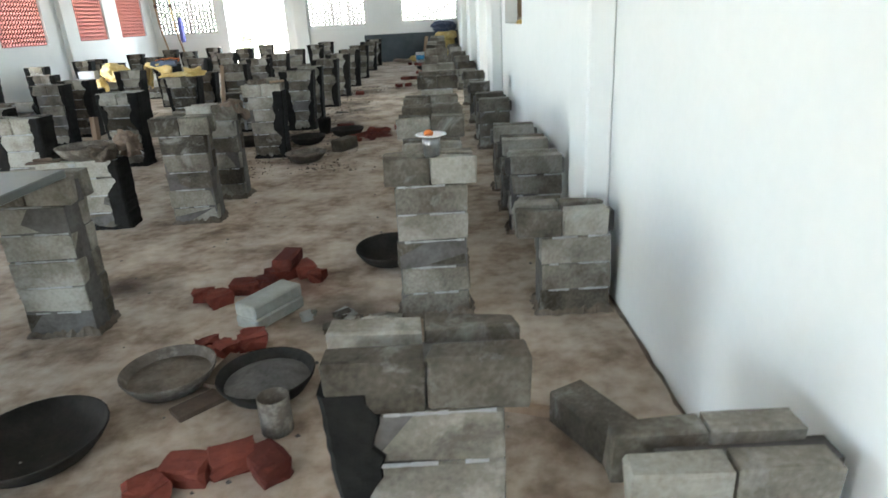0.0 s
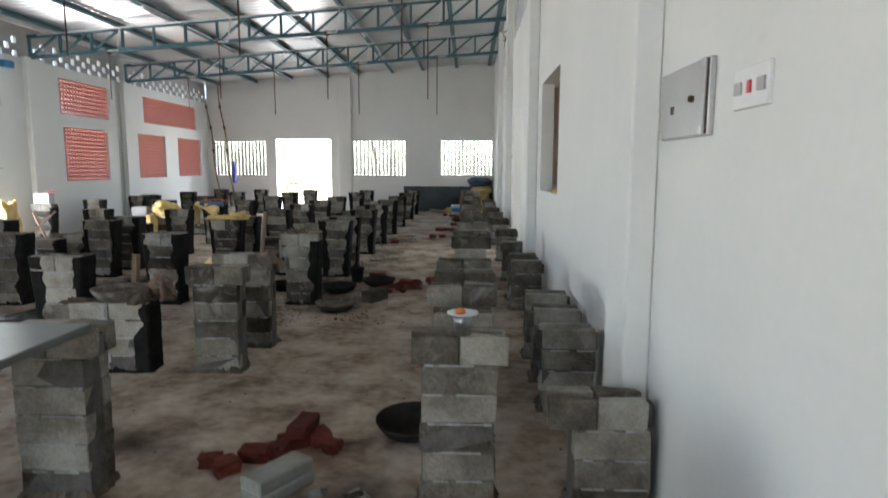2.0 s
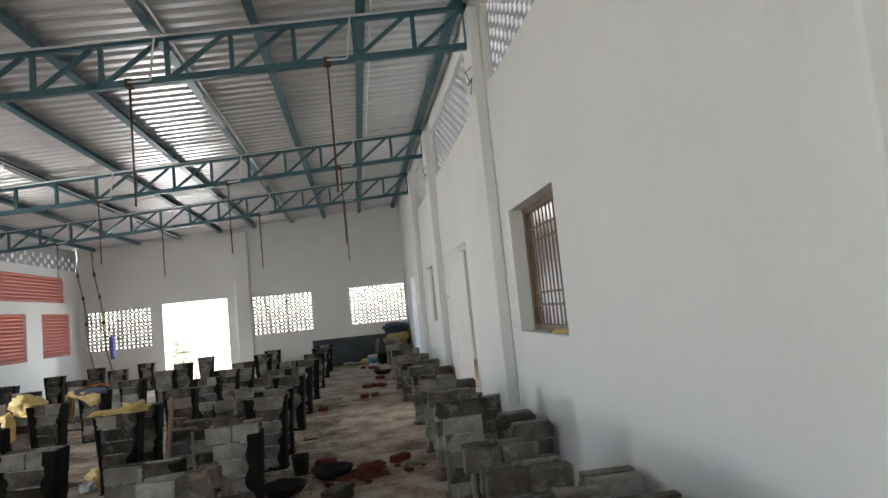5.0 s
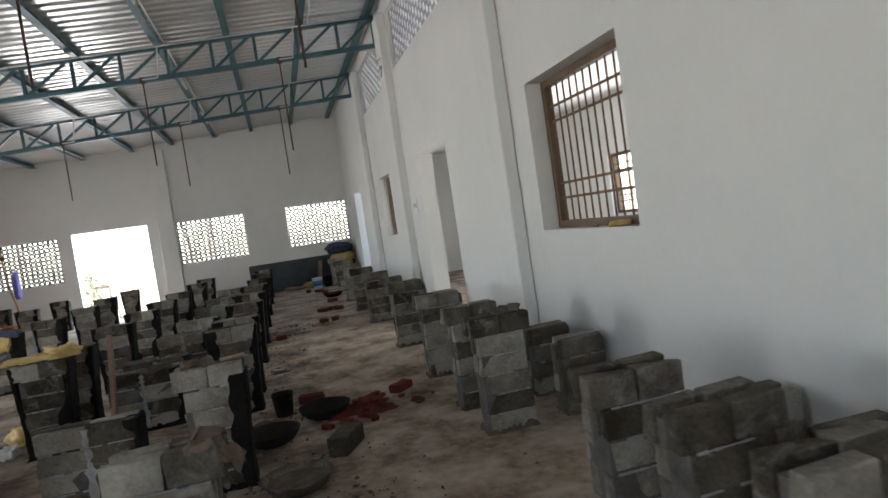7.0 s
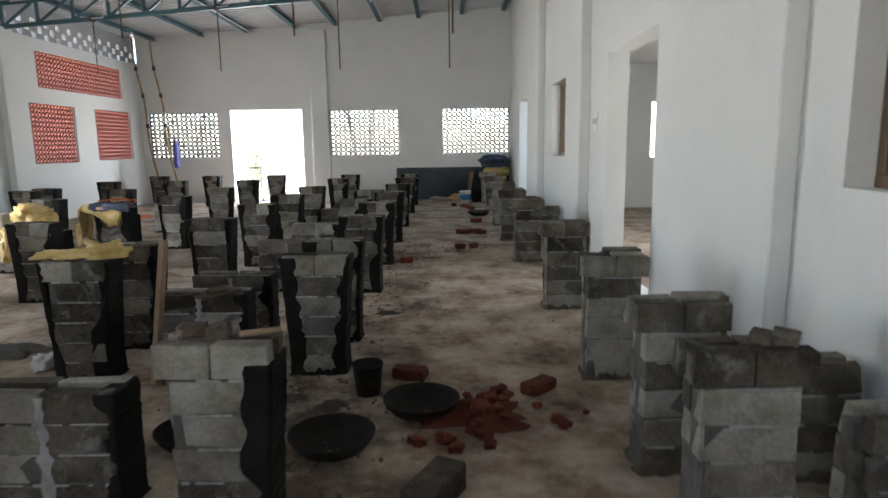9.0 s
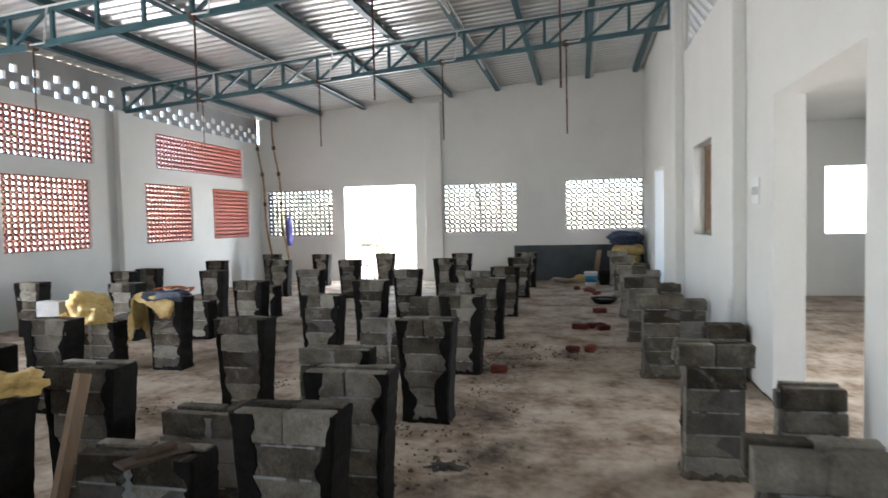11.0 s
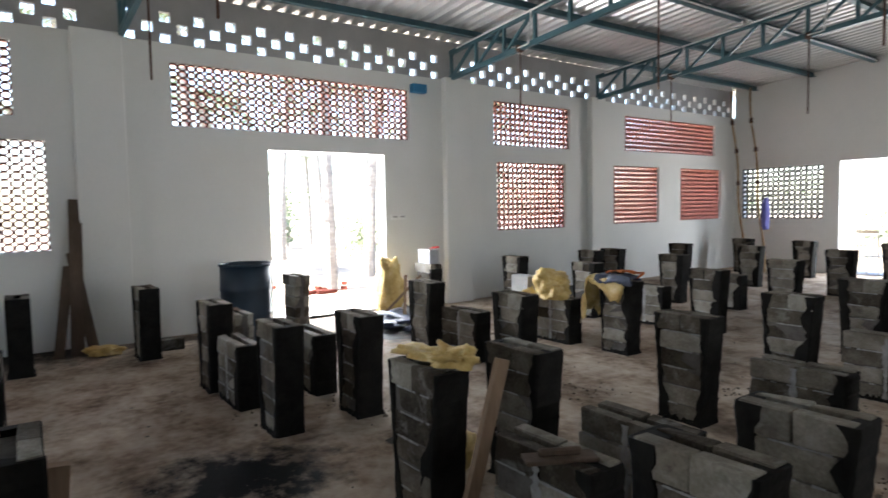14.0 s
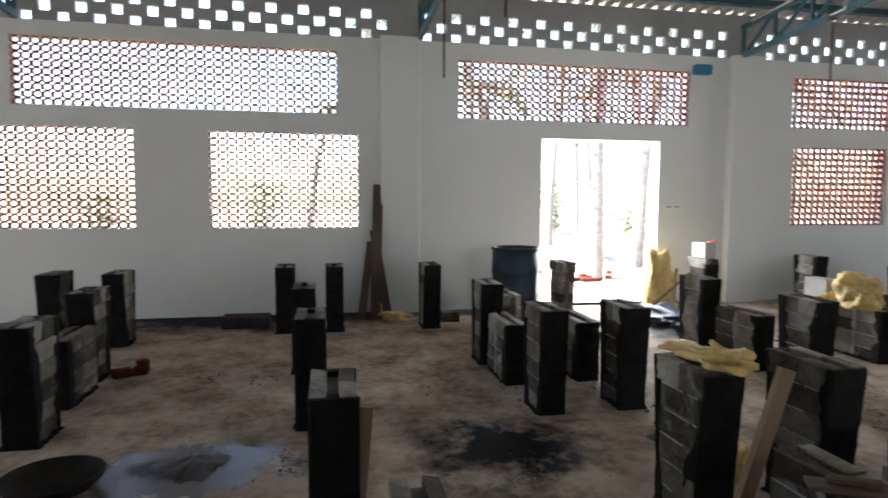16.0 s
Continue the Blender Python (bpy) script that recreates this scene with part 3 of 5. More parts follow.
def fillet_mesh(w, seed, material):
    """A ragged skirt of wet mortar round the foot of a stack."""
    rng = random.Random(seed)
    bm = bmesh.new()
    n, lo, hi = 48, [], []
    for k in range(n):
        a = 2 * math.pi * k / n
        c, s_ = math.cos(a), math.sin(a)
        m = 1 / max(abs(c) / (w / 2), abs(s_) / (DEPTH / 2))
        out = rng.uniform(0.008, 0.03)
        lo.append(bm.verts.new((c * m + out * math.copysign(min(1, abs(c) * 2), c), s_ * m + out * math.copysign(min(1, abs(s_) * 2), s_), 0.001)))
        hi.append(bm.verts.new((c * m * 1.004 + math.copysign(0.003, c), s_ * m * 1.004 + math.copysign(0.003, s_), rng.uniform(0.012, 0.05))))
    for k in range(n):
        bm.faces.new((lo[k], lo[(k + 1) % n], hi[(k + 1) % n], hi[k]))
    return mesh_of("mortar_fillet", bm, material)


def smear_mesh(w, h, seed):
    """Pale cement squeezed from an upright joint and trowelled in patches over one face."""
    rng = random.Random(seed)
    bm = bmesh.new()
    y = -DEPTH / 2 - 0.004
    left, right = [], []
    steps = 22
    x = rng.uniform(-0.02, 0.02)
    for k in range(steps + 1):
        z = 0.02 + (h - 0.04) * k / steps
        half = rng.uniform(0.006, 0.03) * (1.3 if k % 5 == 0 else 1)
        left.append(bm.verts.new((x - half, y, z)))
        right.append(bm.verts.new((x + half, y, z)))
    mid = [bm.verts.new(((a.co.x + b.co.x) / 2, y - 0.004, a.co.z)) for a, b in zip(left, right)]
    for k in range(steps):
        bm.faces.new((left[k], mid[k], mid[k + 1], left[k + 1]))
        bm.faces.new((mid[k], right[k], right[k + 1], mid[k + 1]))
    for c in range(1, round(h / CH)):
        z = c * CH - 0.003
        x0 = -w / 2 + 0.01
        while x0 < w / 2 - 0.03:
            x1 = min(w / 2 - 0.01, x0 + rng.uniform(0.02, 0.05))
            t0, t1 = rng.uniform(0.002, 0.008), rng.uniform(0.002, 0.008)
            if rng.random() < 0.75:
                bm.faces.new([bm.verts.new(p) for p in ((x0, y, z - t0), (x1, y, z - t1), (x1, y, z + t1), (x0, y, z + t0))])
            x0 = x1
    bmesh.ops.recalc_face_normals(bm, faces=bm.faces)
    return mesh_of("cement_smear", bm, PALE)


def joint_mesh(w, h, seed):
    """Pale mortar standing proud in the bed joints of the face."""
    rng = random.Random(seed)
    bm = bmesh.new()
    y = -DEPTH / 2 - 0.003
    for c in range(1, round(h / CH)):
        z = c * CH - 0.003
        x0 = -w / 2 + rng.uniform(0.0, 0.05)
        while x0 < w / 2 - 0.02:
            x1 = min(w / 2, x0 + rng.uniform(0.02, 0.06))
            t0, t1 = rng.uniform(0.002, 0.007), rng.uniform(0.002, 0.007)
            if rng.random() < 0.8:
                bm.faces.new([bm.verts.new(p) for p in ((x0, y, z - t0), (x1, y, z - t1), (x1, y, z + t1), (x0, y, z + t0))])
            x0 = x1
    return mesh_of("bed_joint", bm, PALE)


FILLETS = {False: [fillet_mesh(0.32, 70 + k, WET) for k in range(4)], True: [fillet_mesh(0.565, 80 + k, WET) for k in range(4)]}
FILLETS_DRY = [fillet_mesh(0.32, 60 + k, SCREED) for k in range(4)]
SMEARS = [smear_mesh(0.55, CH * 4, 90 + k) for k in range(4)]
JOINTS = [joint_mesh(0.30, CH * 6, 110 + k) for k in range(5)]
JOINTS_B = [joint_mesh(0.30, CH * 4, 120 + k) for k in range(3)]


def put_block(root, data, x, y, z):
    part("block", data, None, root, m=pose(x, y, z, 0, 0, prng.uniform(-1.3, 1.3)))


def stack(x, y, kind="tall", coat="both", turn=0.0, shift=0.0):
    """Two leaves of concrete blocks with a mortar slot between them: tall ones have a wider top course, low ones are two blocks wide,
    bench ones stand against the wall."""
    root = new("block_stack")
    root.matrix_basis = pose(x, y, 0, 0, 0, turn + prng.uniform(-1.5, 1.5))
    off = LEAF_T / 2 + SLOT / 2
    courses = {"tall": 6, "plain": 5, "low": 4, "bench": 4}[kind]
    for side in (-1, 1):
        for c in range(courses):
            dx, dy = prng.uniform(-0.007, 0.007), side * off + prng.uniform(-0.004, 0.004)
            if kind == "low":
                for s in (-1, 1):
                    put_block(root, prng.choice(WIDE), dx + s * 0.142, dy, c * CH)
            elif c == courses - 1 and (kind == "tall" or shift):
                for s in (-1, 1):
                    put_block(root, prng.choice(HALF), dx + shift + s * 0.102, dy, c * CH)
            else:
                put_block(root, prng.choice(LONG), dx, dy, c * CH * (1.12 if kind == "plain" else 1))
    part("mortar", {"tall": CORE_TALL, "low": CORE_LOW, "bench": CORE_BENCH, "plain": CORE_PLAIN}[kind], None, root, "grey mortar filling")
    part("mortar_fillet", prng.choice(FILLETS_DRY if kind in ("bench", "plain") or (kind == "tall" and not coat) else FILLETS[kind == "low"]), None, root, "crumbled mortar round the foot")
    if kind == "low":
        tagged(part("cement_smear", prng.choice(SMEARS), None, root, "pale cement smear"), kind="stuff")
    else:
        tagged(part("bed_joint", prng.choice(JOINTS if kind == "tall" else JOINTS_B), None, root, "pale mortar in the joints"), kind="stuff")
    if kind == "low":
        tagged(root, "low double-leaf stack of grey concrete blocks, wet mortar at one end", "block stack", "low block stacks")
        if coat:
            part("mortar_coat", prng.choice(COATS_LOW), None, root, "dark wet mortar smear")
    elif kind == "bench":
        tagged(root, "low concrete block stack standing against the white wall", "block stack", "block stacks along the wall")
    elif coat:
        tagged(root, "tall concrete block stack flaring upward, ends smeared with dark mortar", "block stack", "mortared block stacks")
        part("mortar_coat", prng.choice(COATS if coat == "both" else COATS_ONE), None, root, "dark wet mortar smear", pose(0, 0, 0, 0, 0, prng.choice((0, 180)) if coat == "both" else 0))
    else:
        tagged(root, "tall bare grey concrete block stack with a wider top course", "block stack", "bare block stacks")
    return root


for x, y in ((-0.04, 1.07), (-0.04, 2.66), (-0.03, 3.745), (-0.03, 4.235), (-0.03, 4.735), (0.03, 6.42), (0.03, 7.02), (0.05, 8.12), (0.07, 9.76), (0.06, 11.98), (0.06, 13.68), (0.09, 15.55), (0.12, 17.95), (0.14, 19.85),
             (-1.77, 4.35), (-1.75, 4.98), (-1.79, 2.66)):
    near = stack(x, y, "tall", None)
    if x > -1 and y < 1.2:
        near.scale = (1, 1, 0.945)
        part("mortar_coat", prng.choice(COATS_ONE), None, near, "dark mortar smeared on one end", pose(0, 0, 0, 0, 0, 180))
stack(-0.03, 3.32, "plain", None)
stack(-1.77, 6.56, "tall", "one")
for x, ys in ((-1.77, (8.27, 8.92, 10.48, 11.92, 13.68, 15.5, 17.8, 19.6)),
              (-3.22, (4.82, 6.5, 8.2, 8.84, 10.42, 11.92, 13.42, 15.12, 17.8, 19.6)),
              (-4.84, (4.66, 6.38, 8.05, 8.67, 10.25, 11.72, 13.35, 15.2)), (-5.1, (17.6, 19.9)),
              (-6.2, (4.55, 6.3, 7.98, 10.2)), (-6.5, (13.1, 15.1)), (-6.7, (17.8, 19.9)),
              (-8.1, (13.2, 15.0, 15.6, 17.7, 20.1))):
    for y in ys:
        stack(x, y)
for x, ys in ((-7.5, (3.8, 4.4)), (-7.85, (6.05, 6.6, 7.72, 9.4))):
    for y in ys:
        stack(x, y, "tall", None if y > 9 else "both")
for y in (0.97, 2.62, 3.75, 4.27, 4.79, 6.44, 6.95, 8.1, 9.85, 11.95, 13.68, 15.5, 17.8, 19.6):
    stack(0.6, y, "bench", None, shift=-0.06 if y < 3 else 0.0)
for x, ys in ((-2.53, (4.32, 6.78, 8.38, 8.95, 10.58, 11.98, 13.78, 15.5, 17.8)), (-5.68, (4.58, 8.02, 8.65, 10.32, 11.65, 13.32, 15.15))):
    for y in ys:
        stack(x, y, "low", "one")
stack(-6.3, 11.7, "low", None)
stack(-7.15, 8.45, "low", None)

# ---- the room beyond the east wall ----
RX, RY0, RY1, RZ = 4.5, 3.4, 18.2, 3.1
room_win = (9.6, 12.4, 1.05, 2.1)
wall("wall_far_east", (RY0, RY1), (-0.1, RZ), [room_win], lambda u, v, d: (RX + d, u, v), T)
wall("wall_room_north", (XR + T, RX + T), (-0.1, RZ), [(3.6, 4.4, 1.1, 2.3)], lambda u, v, d: (u, RY1 + d, v), T)
wall("wall_room_south", (XR + T, RX + T), (-0.1, RZ), [], lambda u, v, d: (u, RY0 - d, v), T)
tagged(part("floor_room", boxes((XR, RX + T, RY0 - T, RY1 + T, -0.2, -0.004)), FLOOR), kind="structure")
tagged(part("floor_porch", boxes((XR, RX + T, RY1 + T, Y1 + T, -0.2, -0.004)), FLOOR), kind="structure")
tagged(part("ceiling_room", boxes((XR + T, RX + T, RY0 - T, RY1 + T, RZ, RZ + 0.12)), WALL), kind="structure")


def barred_window(name, x, y0, y1, z0, z1, bars):
    """A brown timber frame with upright bars and pairs of cross bars."""
    w = tagged(new(name), kind="structure")
    w.matrix_basis = pose(x, (y0 + y1) / 2, z0)
    hw, h, f = (y1 - y0) / 2, z1 - z0, 0.055
    for nm, r in (("head", (-0.035, 0.035, -hw, hw, h - f, h)), ("sill", (-0.035, 0.035, -hw, hw, 0, f)),
                  ("jamb", (-0.033, 0.033, -hw, -hw + f, f, h - f)), ("jamb", (-0.033, 0.033, hw - f, hw, f, h - f))):
        part(nm, boxes(r, bevel=0.004), FRAME_WOOD, w, "brown timber frame")
    for k in range(bars):
        yy = -hw + f + (2 * hw - 2 * f) * (k + 0.5) / bars
        b = bmesh.new()
        tube(b, (0, yy, f), (0, yy, h - f), 0.008, 6)
        part("bar", b, BARS, w)
    for z in (0.2, 0.3, 0.72, 0.82):
        b = bmesh.new()
        beam(b, (0, -hw + f, z * h), (0, hw - f, z * h), 0.006, 0.02)
        part("crossbar", b, BARS, w)


barred_window("window_22", XR + 0.17, 5.82, 7.19, 1.21, 2.38, 12)
barred_window("window_23", XR + 0.17, 13.55, 14.68, 1.24, 2.36, 10)
barred_window("window_24", RX + 0.12, 9.6, 11.0, 1.05, 2.1, 10)
barred_window("window_25", RX + 0.12, 11.05, 12.4, 1.05, 2.1, 10)

STEEL_GREY = mat("brushed_steel", [(0.3, g(0.45)), (0.7, g(0.6))], 4.0, 0.35, metal=0.9, bump=0.03)
TIN = mat("tarnished_steel", [(0.3, g(0.16)), (0.7, g(0.34))], 25.0, 0.3, metal=0.9, bump=0.1)
ENAMEL = mat("grey_enamel", [(0.3, g(0.36)), (0.7, g(0.44))], 2.0, 0.45, bump=0.02)
PLASTIC_W = mat("white_plastic", [(0.3, g(0.7)), (0.7, g(0.8))], 4.0, 0.4, bump=0)
RED_P = mat("red_plastic", [(0.3, (0.5, 0.03, 0.03)), (0.7, (0.6, 0.05, 0.04))], 4.0, 0.4, bump=0)
BLUE_P = mat("blue_plastic", [(0.3, (0.008, 0.018, 0.034)), (0.7, (0.016, 0.036, 0.062))], 3.0, 0.5, bump=0.05)
BLUE_BOX = mat("bright_blue_paint", [(0.3, (0.02, 0.16, 0.32)), (0.7, (0.03, 0.2, 0.4))], 3.0, 0.5, bump=0)
PAN = mat("rusty_iron_pan", [(0.25, (0.008, 0.007, 0.006)), (0.75, (0.035, 0.03, 0.025))], 8.0, 0.85, metal=0.0, bump=0.4)
PAN_L = mat("cement_caked_pan", [(0.25, g(0.045, 0.2)), (0.5, g(0.10, 0.18)), (0.75, g(0.27, 0.12))], 9.0, 0.85, bump=0.5)
YELLOW = mat("yellow_woven_sack", [(0.25, (0.40, 0.25, 0.07)), (0.5, (0.60, 0.43, 0.15)), (0.75, (0.72, 0.60, 0.34))], 11.0, 0.6, bump=1.0, fine=45)
NAVY = mat("navy_tarpaulin", [(0.25, (0.012, 0.018, 0.04)), (0.75, (0.05, 0.07, 0.13))], 5.0, 0.5, bump=0.3)
ORANGE = mat("orange_cloth", [(0.3, (0.45, 0.10, 0.03)), (0.7, (0.6, 0.2, 0.06))], 6.0, 0.8, bump=0.3)
PINK = mat("pale_rag", [(0.25, (0.35, 0.27, 0.22)), (0.75, (0.5, 0.42, 0.36))], 8.0, 0.9, bump=0.4)
RAG = mat("mortar_stained_rag", [(0.25, (0.10, 0.07, 0.05)), (0.75, (0.24, 0.18, 0.14))], 9.0, 0.9, bump=0.5)
CHARCOAL = mat("wet_black_mortar_heap", [(0.3, g(0.012)), (0.8, g(0.05))], 7.0, 0.45, bump=0.9, fine=30)
DUST_R = mat("red_brick_dust", [(0.3, (0.07, 0.018, 0.012)), (0.7, (0.15, 0.045, 0.03))], 6.0, 0.95, bump=0.8, fine=35)
SOIL = mat("damp_dark_mortar_stain", [(0.3, g(0.035, 0.12)), (0.8, g(0.10, 0.12))], 5.0, 0.9, bump=0.7, fine=30)
BAMBOO = mat("old_bamboo", [(0.25, (0.20, 0.13, 0.07)), (0.75, (0.38, 0.27, 0.16))], 6.0, 0.7, bump=0.3)
SLATE = mat("dark_stone_slab", [(0.25, (0.10, 0.11, 0.105)), (0.75, (0.17, 0.18, 0.172))], 2.5, 0.35, bump=0.05)
CHAIR_P = mat("cream_plastic", [(0.3, (0.6, 0.5, 0.38)), (0.7, (0.7, 0.6, 0.46))], 3.0, 0.4, bump=0)


# ---- fittings on the walls ----
PANEL_Y, PANEL_Z, PANEL_W, PANEL_H = 2.445, 1.557, 0.48, 0.258
panel = tagged(new("distribution_board"), "grey metal distribution board set in the white wall", "electrical panel")
panel.matrix_basis = pose(XR, PANEL_Y, PANEL_Z)
part("tray", boxes((-0.022, 0.0, -PANEL_W / 2, PANEL_W / 2, 0, PANEL_H), bevel=0.003), STEEL_GREY, panel, "brushed steel tray")
part("door", boxes((-0.034, -0.025, -PANEL_W / 2 + 0.012, PANEL_W / 2 - 0.004, 0.004, PANEL_H - 0.004), bevel=0.003), ENAMEL, panel)
# dark strip stands in for the shade in the gap round the door
part("gap_shade", boxes((-0.026, -0.021, -PANEL_W / 2 + 0.004, PANEL_W / 2 - 0.008, 0.006, PANEL_H - 0.006)), RUST, panel, "dark strip painted in as the shaded gap round the door")
b = bmesh.new()
lathe(b, [(0.012, 0.0), (0.012, 0.012), (0.009, 0.016), (0.0005, 0.016)], 14, pose(-0.034, -PANEL_W * 0.27, PANEL_H * 0.5, 0, -90))
part("latch", b, RUST, panel, "small dark knob latch", smooth=True)
for y in (-PANEL_W / 2 + 0.014, PANEL_W / 2 - 0.034):
    for z in (0.004, PANEL_H - 0.034):
        part("corner_clip", boxes((-0.038, -0.033, y, y + 0.028, z, z + 0.03), bevel=0.002), STEEL_GREY, panel)
for k, y in enumerate((0.075, 0.1)):
    part("rating_label", boxes((-0.0355, -0.033, y - 0.006 - 0.004 * k, y + 0.006, PANEL_H * 0.36, PANEL_H * 0.48)), RUST, panel, "small worn dark label")


def switch_plate(x, y, z, w, h, side, n):
    """A white plate with n rockers on a wall; side is the way it faces along x."""
    sw = tagged(new("switch_plate"), "white plastic switch plate with rockers on the wall", "switch plate", "switch plates")
    sw.matrix_basis = pose(x, y, z)
    a, b = sorted((0.0, side * 0.014))
    part("plate", boxes((a, b, -w / 2, w / 2, 0, h), bevel=0.003), PLASTIC_W, sw)
    for k in range(n):
        yy = -w / 2 + w * (k + 0.5) / n
        a, b = sorted((side * 0.014, side * 0.02))
        red = k == 1 and n == 3
        r = w / n * (0.13 if red else 0.3)
        part("rocker", boxes((a, b, yy - r, yy + r, h * 0.35, h * 0.65)), RED_P if red else ENAMEL, sw)


switch_plate(XR, 1.92, 1.618, 0.22, 0.12, -1, 3)
switch_plate(XR, 11.72, 1.56, 0.2, 0.22, -1, 2)
switch_plate(XL, 11.5, 1.38, 0.26, 0.08, 1, 2)
tagged(part("junction_box", boxes((XL, XL + 0.12, 11.75, 12.0, 3.33, 3.46), bevel=0.006), BLUE_BOX), "small bright blue junction box on the wall", "junction box")
for ty in (7.75, 12.25):
    b = bmesh.new()
    pts = [(XR - 0.13, ty - 0.2, 4.0), (XR - 0.2, ty - 0.18, 3.95), (XR - 0.15, ty - 0.15, 3.85), (XR - 0.19, ty - 0.17, 3.8), (XR - 0.14, ty - 0.2, 3.88), (XR - 0.17, ty - 0.2, 3.7)]
    for p, q in zip(pts, pts[1:]):
        tube(b, p, q, 0.006, 5)
    tagged(part("loose_cable", b, RUST), "loose dark cable end hanging from a column head", "cable", "cables")


# ---- tools and rubble ----
def pan(x, y, z=0.0, r=0.2, light=False, filled=True, tilt=0.0):
    p = tagged(new("mortar_pan"), ("cement-caked" if light else "dark rusty") + " round iron mortar pan" + (" holding mortar" if filled else "") + (" on the floor" if z == 0 else " on a block stack"), "mortar pan", "mortar pans")
    p.matrix_basis = pose(x, y, z + (math.sin(radians(tilt)) * r * 0.55), tilt, 0, 25 * x)
    b = bmesh.new()
    prof = [(0.001, 0.0), (r * 0.55, 0.0), (r * 0.78, 0.025), (r * 0.93, 0.06), (r, 0.088), (r * 1.03, 0.09), (r * 1.03, 0.083), (r * 0.96, 0.06), (r * 0.8, 0.02), (r * 0.56, -0.004)]
    lathe(b, [(a, h + 0.004) for a, h in prof], 28)
    part("bowl", b, PAN_L if light else PAN, p, smooth=True)
    if filled:
        b = bmesh.new()
        rings = lathe(b, [(r * 0.9, 0.055), (r * 0.72, 0.062), (r * 0.45, 0.075), (r * 0.2, 0.07), (0.001, 0.078)], 22)
        for ring in rings[1:]:
            for v in ring:
                v.co.z += noise.noise(v.co * 14 + Vector((x, y, 0))) * 0.014
        part("mortar", b, SCREED if light else MORTAR, p, "dried grey mortar", smooth=True)


pan(-1.09, 2.07, r=0.175, light=True)
pan(-0.69, 2.0, r=0.18)
pan(-1.38, 1.68, r=0.22, filled=False)
pan(-0.3, 3.3, r=0.19, filled=False, tilt=4)
pan(-1.35, 6.22, light=True)
pan(-1.51, 7.18, filled=False)
pan(-1.1, 7.58, filled=False)
pan(-2.2, 7.25, r=0.17, filled=False)
pan(-2.47, 4.32, CH * 4 - 0.004, 0.19, light=True)
pan(-4.05, 5.08, r=0.24, filled=False)
pan(-0.25, 17.0, r=0.22)

b = bmesh.new()
lathe(b, [(0.001, 0.004), (0.05, 0.0), (0.055, 0.004), (0.055, 0.14), (0.051, 0.14), (0.048, 0.02), (0.001, 0.02)], 18)
can = part("tin_can", b, PAN_L, smooth=True)
can.matrix_basis = pose(-0.6, 1.76, 0)
tagged(can, "open mortar-stained tin can on the floor", "tin can")


def rough_box(lx, ly, lz, seed, amount=0.012, mat_=None):
    rng = random.Random(seed)
    bm = boxes((-lx / 2, lx / 2, -ly / 2, ly / 2, 0, lz), bevel=min(lx, ly, lz) * 0.1)
    bmesh.ops.subdivide_edges(bm, edges=[e for e in bm.edges if e.calc_length() > 0.05], cuts=1, use_grid_fill=True)
    for v in bm.verts:
        k = 0.0 if v.co.z < 0.003 else 1.0
        v.co += Vector((rng.uniform(-1, 1), rng.uniform(-1, 1), k * rng.uniform(-1, 0.4))) * amount
    return mesh_of("rough_piece", bm, mat_ or BRICK)


BRICKS = [rough_box(0.11, 0.1, 0.07, 40, 0.014), rough_box(0.15, 0.1, 0.07, 41, 0.01), rough_box(0.21, 0.1, 0.07, 42, 0.007), rough_box(0.09, 0.08, 0.06, 43, 0.016)]
brng = random.Random(8)


def brick(x, y, z=0.0, kind=None):
    ob = part("broken_brick", BRICKS[brng.randrange(4) if kind is None else kind], None, m=pose(x, y, z, 0, 0, brng.uniform(0, 180)))
    tagged(ob, "broken red clay brick lying among rubble", "brick", "broken bricks")


for x, y, z, k in ((-0.92, 1.45, 0, 0), (-0.83, 1.54, 0, 1), (-0.7, 1.58, 0, 1), (-0.58, 1.55, 0, 1), (-1.25, 2.9, 0, 3), (-1.15, 2.84, 0, 0), (-1.05, 2.97, 0, 1), (-0.88, 3.14, 0, 2), (-0.78, 3.18, 0, 1), (-0.86, 3.16, 0.068, 2), (-0.7, 3.08, 0, 3),
                   (-0.95, 3.0, 0, 0), (-1.04, 2.35, 0, 3), (-0.96, 2.31, 0, 3), (-0.85, 2.38, 0, 0), (-0.43, 7.86, 0, 2), (-1.43, 11.95, 0, 1), (-0.74, 12.95, 0, 0), (-0.55, 13.0, 0, 1), (-0.66, 14.42, 0, 2), (-0.52, 14.5, 0, 0), (-0.36, 14.36, 0, 1),
                   (-0.4, 14.6, 0, 3), (-0.36, 15.9, 0, 2), (-0.3, 17.4, 0, 1), (-0.72, 19.1, 0, 0), (-0.5, 18.8, 0, 2), (-0.42, 18.6, 0, 1), (-0.35, 18.2, 0, 1), (-6.22, 4.78, 0, 1), (-6.28, 4.92, 0, 0), (-6.27, 4.93, 0.07, 3),
                   (-1.19, 8.09, 0, 2)):
    brick(x, y, z, k)
for k in range(34):
    a, r = brng.uniform(0, 6.28), abs(brng.gauss(0, 0.16))
    ob = part("broken_brick", BRICKS[(0, 3)[k % 2]], None, m=pose(-0.78 + r * 1.5 * math.cos(a), 7.5 + r * 1.5 * math.sin(a), max(0.0, 0.055 - r * 0.3), brng.uniform(-20, 20), 0, brng.uniform(0, 180)) @ Matrix.Scale(brng.uniform(0.28, 0.75), 4))
    tagged(ob, "small broken red brick lump in a heap", "brick", "brick heap")


